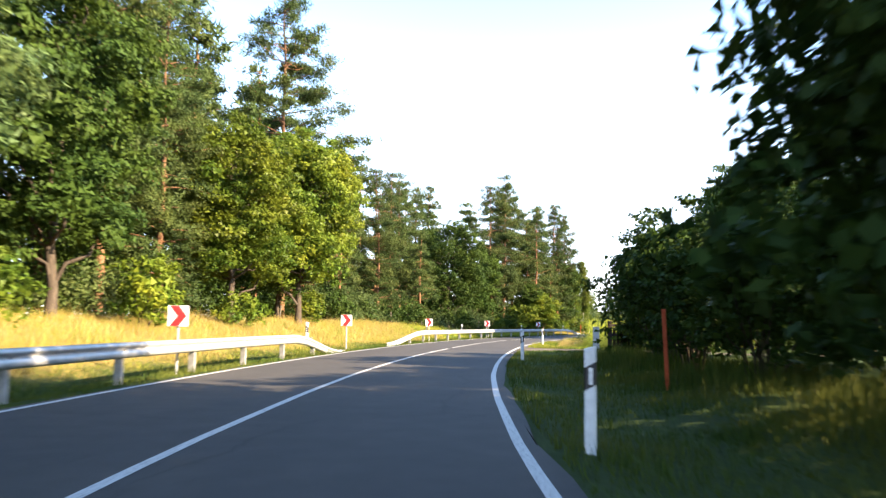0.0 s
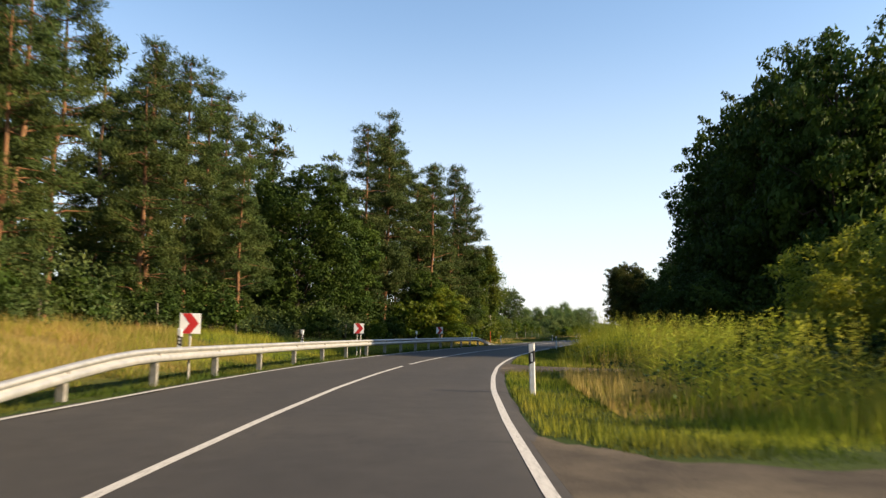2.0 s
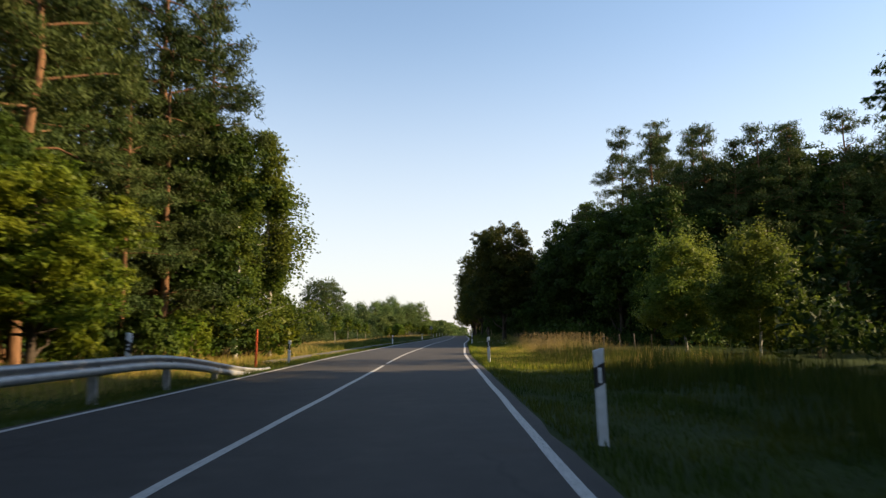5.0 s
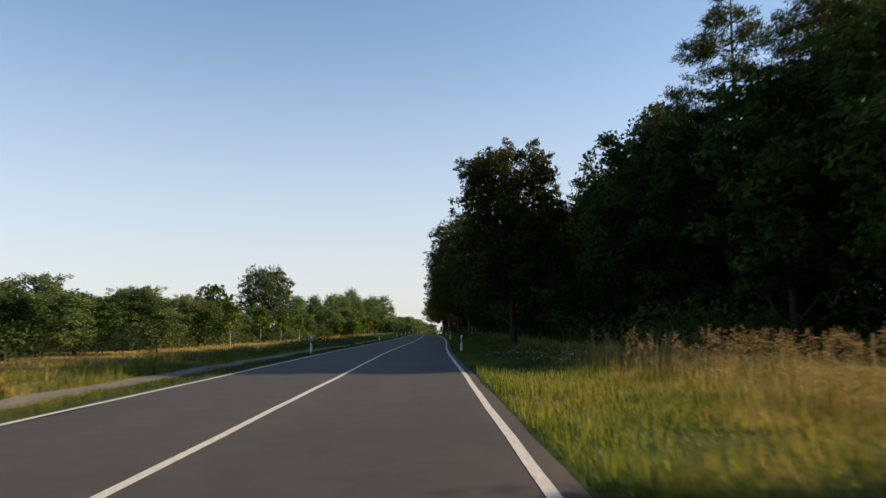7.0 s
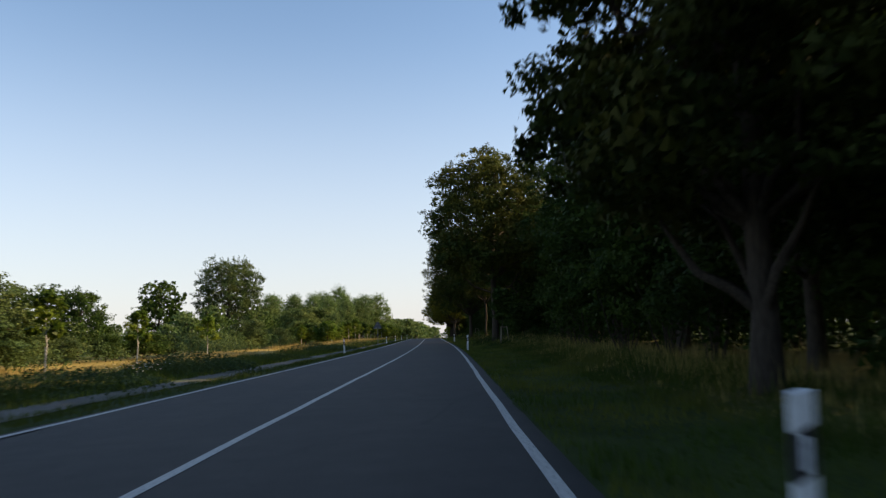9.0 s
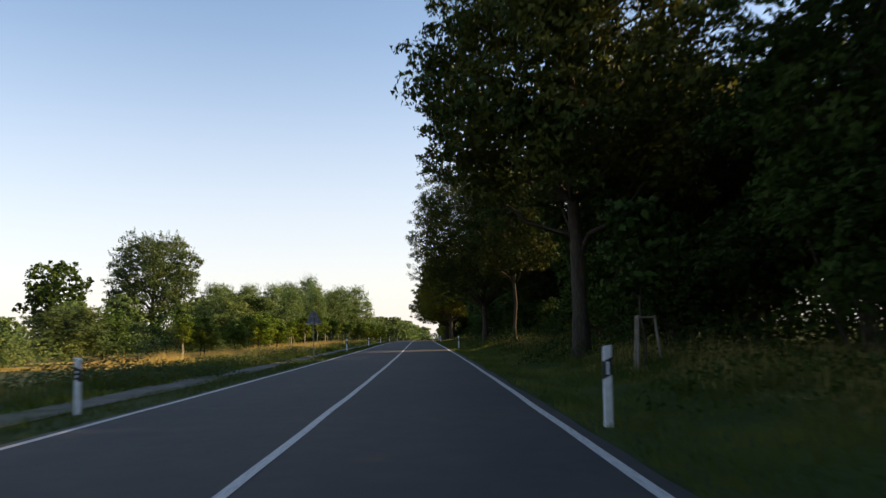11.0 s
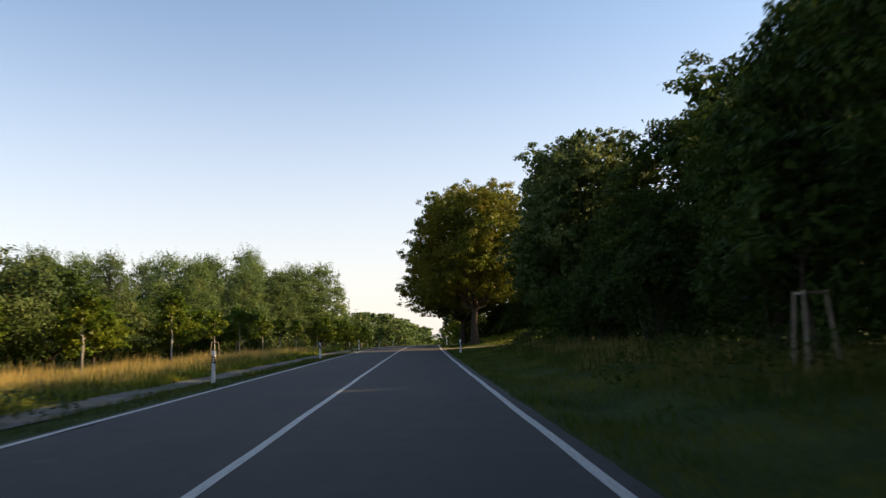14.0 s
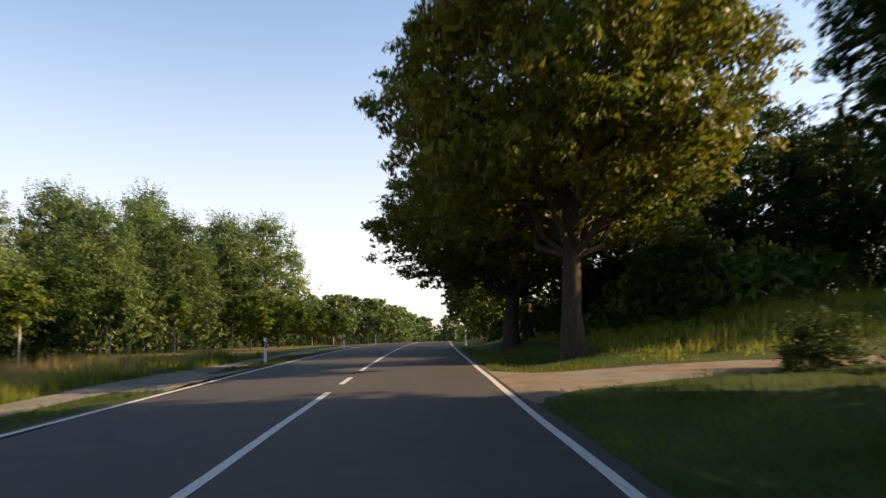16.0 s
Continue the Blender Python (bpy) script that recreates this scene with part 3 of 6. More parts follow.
dry = np.maximum.reduce([
    0.9 * (1 - ease(S, 36, 52)) * ease(-D, 5.5, 7.5) * (1 - ease(-D, 13, 17)),
    0.7 * ease(S, 88, 100) * (1 - ease(S, 120, 150)) * ease(-D, 5, 7) * (1 - ease(-D, 20, 30)),
    0.75 * ease(S, 225, 240) * ease(-D, 7.5, 9.5) * (1 - ease(-D, 16, 20)),
    0.55 * ease(S, 108, 125) * (1 - ease(S, 200, 215)) * ease(D, 6, 9) * (1 - ease(D, 14, 20)),
    0.35 * ease(np.abs(D), 90, 200)])
fieldness = ease(S, 120, 150) * (1 - ease(S, 258, 270)) * ease(-D + 5.5 * ease(S, 190, 210), 15, 17) * (1 - ease(-D, 24, 30))
for key, val in (("dry", dry), ("field", fieldness)):
    a = ground.data.attributes.new(key, "FLOAT", "POINT")
    a.data.foreach_set("value", val.ravel().astype(np.float32))

road_s = np.concatenate([[-2000, -600, -200], np.arange(-110, 620, 1.5), [660, 700, 1200, 3000]])


def edge_wave(s, d):
    return np.where(np.abs(d) > 3.48, np.sign(d) * 0.05 * (np.sin(s * 1.7) + np.sin(s * 0.73 + 2) + np.sin(s * 4.1)), 0)


road, RS, RD = strip("road", road_s, [-3.60, -3.5, -3.0, -2.6, -2.2, -1.7, -1.2, -0.8, -0.4, 0, 0.4, 0.8, 1.2, 1.7, 2.2, 2.6, 3.0, 3.46, 3.58], lambda s, d: crest(s) - 0.06 * ease(np.abs(d), 3.48, 3.66), ASPHALT, wave=edge_wave)
tagged(road, "grey worn asphalt country road", "road", kind="structure")
tracks = np.zeros_like(RD)
for mid_d in (-2.4, -0.9, 0.9, 2.4):
    tracks += 0.35 * np.exp(-((RD - mid_d - 0.08 * np.sin(RS * 0.05)) / 0.30) ** 2)
road.data.attributes.new("track", "FLOAT", "POINT").data.foreach_set("value", tracks.ravel().astype(np.float32))


def marking(s0, s1, d, w, shift=0.0, name="road_marking", label="white painted road line"):
    ss = np.arange(s0, s1, 1.5)
    ss = np.append(ss, s1) if s1 - ss[-1] > 0.2 else ss
    ob, _, _ = strip(name, ss, [d - w / 2, d + w / 2], wave=lambda s, q: shift + 0.012 * np.sin(s * 0.9) * np.sin(s * 0.31), mat=PAINT, lift=lambda s, q: crest(s) + 0.005)
    return tagged(ob, label, "road marking", kind="structure")


marking(-110, 700, 3.28, 0.115, 0.0, label="solid white edge line, worn in places")
marking(-110, 700, -3.29, 0.115, 0.0, label="solid white edge line, worn in places")
for s0, s1 in ((-110, 24.4), (25.8, 46.6), (48.1, 98.9), (100.4, 306.1), (308.0, 310.1), (312.8, 700)):
    marking(s0, s1, 0.0, 0.115, 0.0, label="white centre line with gaps at the drives")

path_s = np.concatenate([np.arange(104, 420, 2.0), [460, 560]])
ob, _, _ = strip("cycle_path", path_s, [-6.25, -5.9, -5.55, -5.2, -4.95], 0.02, GRAVEL, wave=lambda s, d: 0.10 * np.sin(s * 0.35 + d * 3) + 0.06 * np.sin(s * 1.3 + d))
tagged(ob, "narrow grey path along the verge", "path", kind="structure")


def drive(name, pairs, mat, label):
    """A drive that runs off the road: rows of (d, first s, last s)."""
    rows = np.array(pairs, float)
    dd = np.linspace(rows[0, 0], rows[-1, 0], 26)
    a, b = np.interp(dd, rows[:, 0], rows[:, 1]), np.interp(dd, rows[:, 0], rows[:, 2])
    q = np.linspace(0, 1, 9)
    S2 = a[:, None] + (b - a)[:, None] * q
    S2 = S2 + np.where((q == 0) | (q == 1), 0.16, 0)[None] * np.sin(dd * 5.0)[:, None]
    D2 = np.repeat(dd[:, None], 9, 1)
    x, y = plan(S2, D2)
    z = rise(S2, D2) + 0.016 * (1 - 0.0 * q) - np.where((q == 0) | (q == 1), 0.03, 0)
    n, m = S2.shape
    i = np.arange(n - 1)[:, None] * m + np.arange(m - 1)[None]
    f = np.stack([i, i + 1, i + 1 + m, i + m], -1).reshape(-1, 4)
    return tagged(new(name, to_mesh(name, np.stack([x, y, z], -1).reshape(-1, 3), f, mat, True)), label, "driveway", kind="structure")


DRIVE_A = [(3.42, 22.3, 30.1), (4.4, 23.8, 28.4), (6, 24.3, 27.9), (12, 25.2, 27.8), (20, 25.5, 28)]
DRIVE_B = [(3.42, 42.7, 50.9), (4.4, 44.3, 49.2), (6.5, 44.8, 47.9), (12, 44.9, 47.8), (20, 45, 48)]
TRACK = [(3.42, 303.4, 312.3), (4.6, 305.0, 311.0), (7, 306.2, 310.7), (12, 307.8, 311.4), (30, 312, 316)]
drive("drive", DRIVE_A, DRIVE, "worn drive with sandy edges that joins the road")
drive("drive", DRIVE_B, DRIVE, "worn asphalt drive between tall grass")
drive("drive", TRACK, DIRT, "sandy track that joins the road")
drive("drive", [(-6.4, 308.5, 316.0), (-5.0, 308.4, 315.2), (-3.58, 307.6, 316.5)], GRAVEL, "gravel apron between road and path")


# ---------------------------------------------------------------- delineators
def delineator(side, discs=False, short=False):
    """A white roadside post with a slanted black band and a reflector; side 1 stands right of the road. short: held behind the guard rail by a bracket."""
    ob = tagged(new("delineator_post"), "short white plastic post behind the guard rail" if short else "white plastic roadside post with slanted black band", "delineator", "roadside delineator posts")
    prof = [(-0.060, -0.035), (-0.045, -0.052), (0.045, -0.052), (0.060, -0.035), (0.030, 0.055), (-0.030, 0.055)]

    def shaft(z0, z1, grow, s0, s1):
        bm = bmesh.new()
        rows = []
        for z, sl in ((z0, s0), (z1, s1)):
            rows.append([bm.verts.new((x * grow, y * grow, z + sl * side * x)) for x, y in prof])
        for i in range(6):
            bm.faces.new((rows[0][i], rows[0][(i + 1) % 6], rows[1][(i + 1) % 6], rows[1][i]))
        bm.faces.new(rows[1])
        bm.faces.new(rows[0][::-1])
        bmesh.ops.recalc_face_normals(bm, faces=bm.faces)
        return bm

    body = shaft(0.32 if short else -0.15, 0.60, 1.0, 0, 0.55)
    tmp = shaft(0.815, 0.985, 1.0, 0.55, 0.25)
    me = bpy.data.meshes.new("tmp")
    tmp.to_mesh(me)
    tmp.free()
    body.from_mesh(me)
    bpy.data.meshes.remove(me)
    part("body", body, WHITE, ob)
    if short:
        part("bracket", one_box((0.10, 0, 0.37), (0.24, 0.04, 0.05), 0.006), POSTZINC, ob, "zinc bracket to the rail")
    band = part("black_band", shaft(0.595, 0.820, 1.035, 0.55, 0.55), BLACK, ob, "black slanted band")
    if discs:
        for z in (0.665, 0.745):
            bm = bmesh.new()
            bmesh.ops.create_cone(bm, cap_ends=True, segments=14, radius1=0.027, radius2=0.024, depth=0.012, matrix=Matrix.Translation((0, -0.060, z)) @ Matrix.Rotation(radians(90), 4, "X"))
            part("reflector", bm, GLASSY, band, "round white reflector")
    else:
        part("reflector", one_box((0, -0.058, 0.707), (0.042, 0.012, 0.165), 0.004), GLASSY, band, "white rectangular reflector")
    return ob


RIGHT_POSTS = [(-5.3, 3.93), (14.4, 4.04), (35.9, 4.04), (79.8, 3.95), (101.8, 4.03), (149.78, 4.06, -0.08), (194.7, 3.85), (245.2, 4.36), (295.6, 4.28, -0.09), (346, 4.3), (396, 4.3)]
LEFT_POSTS = [(15.3, -4.2, 0.3), (38.2, -4.2, 0.26), (48.4, -4.2, 0.28), (68.7, -4.2, 0.3), (86.9, -4.25, 0.3), (103.5, -4.44, 0), (149.8, -4.32, 0), (198.8, -4.72, 0), (245.5, -4.72, 0), (272.0, -4.78, 0), (295.8, -4.70, 0), (322, -4.7, 0), (347, -4.7, 0), (372, -4.7, 0)]
first_r, first_l, first_s = delineator(1), delineator(-1, True), delineator(-1, True, True)
for i, (s, d, *sink) in enumerate(RIGHT_POSTS):
    m = at(s, d, pick.uniform(-4, 4), (0.02 - float(rise(s, d)) * 0.5) if not sink else sink[0], 1, (pick.uniform(-1.5, 1.5), pick.uniform(-1.5, 1.5)))
    if i:
        copy_thing(first_r, m)
    else:
        first_r.matrix_basis = m
stood = set()
for s, d, up in LEFT_POSTS:
    m = at(s, d, pick.uniform(-5, 5), up + 0.02, 1, (pick.uniform(-1.5, 1.5), pick.uniform(-1.5, 1.5)))
    kind = first_s if up else first_l
    if kind in stood:
        copy_thing(kind, m)
    else:
        kind.matrix_basis = m
        stood.add(kind)


# ---------------------------------------------------------------- guard rails
def guard_rail(label, s0, s1, ramp0, ramp1, d):
    """A steel rail on posts; ramp: metres over which an end comes down to the ground."""
    ob = tagged(new("guard_rail"), label, "guard rail", "guard rails")

    def top(s):
        z = 0.80
        if ramp0:
            z -= 0.62 * (1 - float(ease(s, s0, s0 + ramp0)))
        if ramp1:
            z -= 0.74 * float(ease(s, s1 - ramp1, s1))
        return z

    # beam: outer and inner line of the folded section (towards the road is +)
    prof = [(0.000, 0.0), (0.050, -0.016), (0.084, -0.036), (0.084, -0.092), (0.014, -0.112), (0.014, -0.150), (0.084, -0.172), (0.084, -0.268), (0.050, -0.290), (0.0, -0.31)]
    prof = prof + [(x - 0.010, z + (0.004 if z < -0.15 else -0.004)) for x, z in prof[::-1]]
    k = len(prof)
    s = s0
    n = 0
    while s < s1 - 0.3:
        e = min(s + 4.0, s1)
        ss = np.linspace(s, e + 0.12, 5)
        co = []
        for q in ss:
            t = top(min(q, s1))
            for x, z in prof:
                px, py = plan(q, d + x + 0.004 * (n % 2))
                co.append((float(px), float(py), max(t + z, -0.10) - 0.02))
        f = [[a * k + j, a * k + (j + 1) % k, (a + 1) * k + (j + 1) % k, (a + 1) * k + j] for a in range(4) for j in range(k)]
        part("beam", to_mesh("beam", co, f, ZINC), ZINC, ob)
        s, n = e, n + 1
    post_me = None
    s = s0 + (2.2 if ramp0 else 0.4)
    while s < s1 - (1.5 if ramp1 else 0.2):
        t = top(s)
        if t > 0.3:
            if post_me is None:
                bm = bmesh.new()
                box(bm, (0, 0, 0.02), (0.055, 0.15, 1.10), 0.012)
                box(bm, (0.045, 0.066, 0.02), (0.05, 0.012, 1.10))
                box(bm, (0.045, -0.066, 0.02), (0.05, 0.012, 1.10))
                post_me = bpy.data.meshes.new("post")
                bm.to_mesh(post_me)
                bm.free()
                post_me.materials.append(POSTZINC)
            p = part("post", post_me, POSTZINC, ob)
            p.matrix_basis = at(s, d - 0.07, 90, 0) @ Matrix.Diagonal((1, 1, 1, 1))
            p.location.z = t - 0.62
            b = part("bolt", one_box((0, 0, 0), (0.03, 0.10, 0.06), 0.008), POSTZINC, p)
            b.matrix_basis = Matrix.Translation((0.0, -0.09, 0.45))
        s += 3.46
    return ob


guard_rail("weathered grey steel guard rail on posts, ending in the grass", -120, 19.3, 0, 6.5, -3.92)
guard_rail("galvanised steel guard rail round the outside of the bend", 27.3, 97.5, 9.0, 11.0, -3.92)


# ---------------------------------------------------------------- signs
def chevron_sign(s, d, yaw, low=1.08, legs=1):
    ob = tagged(new("chevron_sign"), "square white bend sign with a red chevron on a grey pole", "road sign", "chevron signs")
    part("panel", one_box((0, 0, low + 0.25), (0.50, 0.016, 0.50), 0.006), SIGNWHITE, ob)
    bm = bmesh.new()
    pts = [(-0.20, 0.25), (0.02, 0.25), (0.21, 0.0), (0.02, -0.25), (-0.20, -0.25), (-0.01, 0.0)]
    fr = [bm.verts.new((x, -0.012, low + 0.25 + z * 0.985)) for x, z in pts]
    bk = [bm.verts.new((x, -0.007, low + 0.25 + z * 0.985)) for x, z in pts]
    bm.faces.new(fr)
    bm.faces.new(bk[::-1])
    for i in range(6):
        bm.faces.new((fr[i], bk[i], bk[(i + 1) % 6], fr[(i + 1) % 6]))
    bmesh.ops.recalc_face_normals(bm, faces=bm.faces)
    part("chevron", bm, SIGNRED, ob, "red chevron that points to the right")
    part("rear_frame", one_box((0, 0.016, low + 0.25), (0.46, 0.012, 0.46), 0.004), SIGNBACK, ob)
    for x in ((0.0,) if legs == 1 else (-0.09, 0.09)):
        bm = bmesh.new()
        bmesh.ops.create_cone(bm, cap_ends=True, segments=12, radius1=0.03, radius2=0.03, depth=low + 0.75, matrix=Matrix.Translation((x, 0.045, (low + 0.75) / 2 - 0.35)))
        part("pole", bm, POLE, ob)
    ob.matrix_basis = at(s, d, yaw, -float(rise(s, d)))
    return ob


chevron_sign(4.9, -4.35, 4)
chevron_sign(20.3, -4.05, 6)
chevron_sign(38.6, -4.15, 8)
chevron_sign(57.0, -4.35, 10, legs=2)
chevron_sign(77.2, -4.75, 12)

warn = tagged(new("warning_sign"), "triangular road sign seen from its grey back", "road sign")
bm = bmesh.new()
tri = [(-0.45, 1.93), (0.45, 1.93), (0.09, 2.62), (-0.09, 2.62)]
fr = [bm.verts.new((x, -0.008, z)) for x, z in tri]
bk = [bm.verts.new((x, 0.008, z)) for x, z in tri]
bm.faces.new(fr)
bm.faces.new(bk[::-1])
for i in range(4):
    bm.faces.new((fr[i], bk[i], bk[(i + 1) % 4], fr[(i + 1) % 4]))
bmesh.ops.recalc_face_normals(bm, faces=bm.faces)
part("panel", bm, SIGNBACK, warn)
for z in (2.02, 2.34):
    part("clamp", one_box((0, -0.022, z), (0.30, 0.02, 0.035), 0.005), POLE, warn)
bm = bmesh.new()
bmesh.ops.create_cone(bm, cap_ends=True, segments=14, radius1=0.032, radius2=0.032, depth=3.0, matrix=Matrix.Translation((0, -0.05, 1.05)))
# the pole takes the sign's dark grey in place of shade
part("pole", bm, SIGNBACK, warn)
part("lip", one_box((0, -0.012, 1.935), (0.88, 0.03, 0.03), 0.005), ZINC, warn)
warn.matrix_basis = at(224.4, -4.35, 3)


def stake(s, d, h, mat, label, name="marker_stake"):
    ob = tagged(new(name), label, "stake")
    part("shaft", one_box((0, 0, h / 2 - 0.2), (0.07, 0.07, h + 0.4), 0.012), mat, ob)
    part("cap", one_box((0, 0, h + 0.01), (0.078, 0.078, 0.03), 0.008), mat, ob)
    ob.matrix_basis = at(s, d, pick.uniform(-20, 20), 0, 1, (pick.uniform(-3, 3), pick.uniform(-3, 3)))


stake(100.1, -5.0, 1.45, RUST, "rusty red marker stake in dry grass")
stake(1.2, 6.4, 1.45, RUST, "bright red marker stake before the hedge")

# pale gate pillar, dark gate beside the drive
pil = tagged(new("gate_pillar"), "pale plastered gate pillar with a flat cap", "pillar")
part("shaft", one_box((0, 0, 0.49), (0.255, 0.255, 1.39), 0.02), RENDER, pil)
part("cap", one_box((0, 0, 1.20), (0.275, 0.275, 0.035), 0.01), RENDER, pil)
pil.matrix_basis = at(21.6, 7.1, 5, 0.02)
gate = tagged(new("wooden_gate"), "dark wooden gate with a top rail, shade put into its colour", "gate")
for x in (0.0, 2.6):
    part("post", one_box((x, 0, 0.60), (0.16, 0.16, 1.75), 0.02), DARKWOOD, gate)
for z in (0.35, 0.85, 1.28):
    part("rail", one_box((1.3, 0.0, z), (2.45, 0.05, 0.11), 0.01), DARKWOOD, gate)
for i in range(14):
    part("board", one_box((0.22 + i * 0.168, 0.045, 0.66), (0.13, 0.025, 1.05 + 0.05 * math.sin(i * 1.3)), 0.006), DARKWOOD, gate)
gate.matrix_basis = at(22.3, 7.75, 12)

board = tagged(new("notice_board"), "low dark wooden board on two posts beside the sandy track", "notice board")
part("panel", one_box((0, 0, 0.86), (0.96, 0.04, 0.20), 0.01), DARKWOOD, board)
part("top_rail", one_box((0, 0, 0.975), (1.0, 0.07, 0.03), 0.008), DARKWOOD, board)
for x in (-0.43, 0.43):
    part("post", one_box((x, 0.04, 0.38), (0.06, 0.06, 1.2), 0.01), DARKWOOD, board)
board.matrix_basis = at(303.2, 9.8, 4)


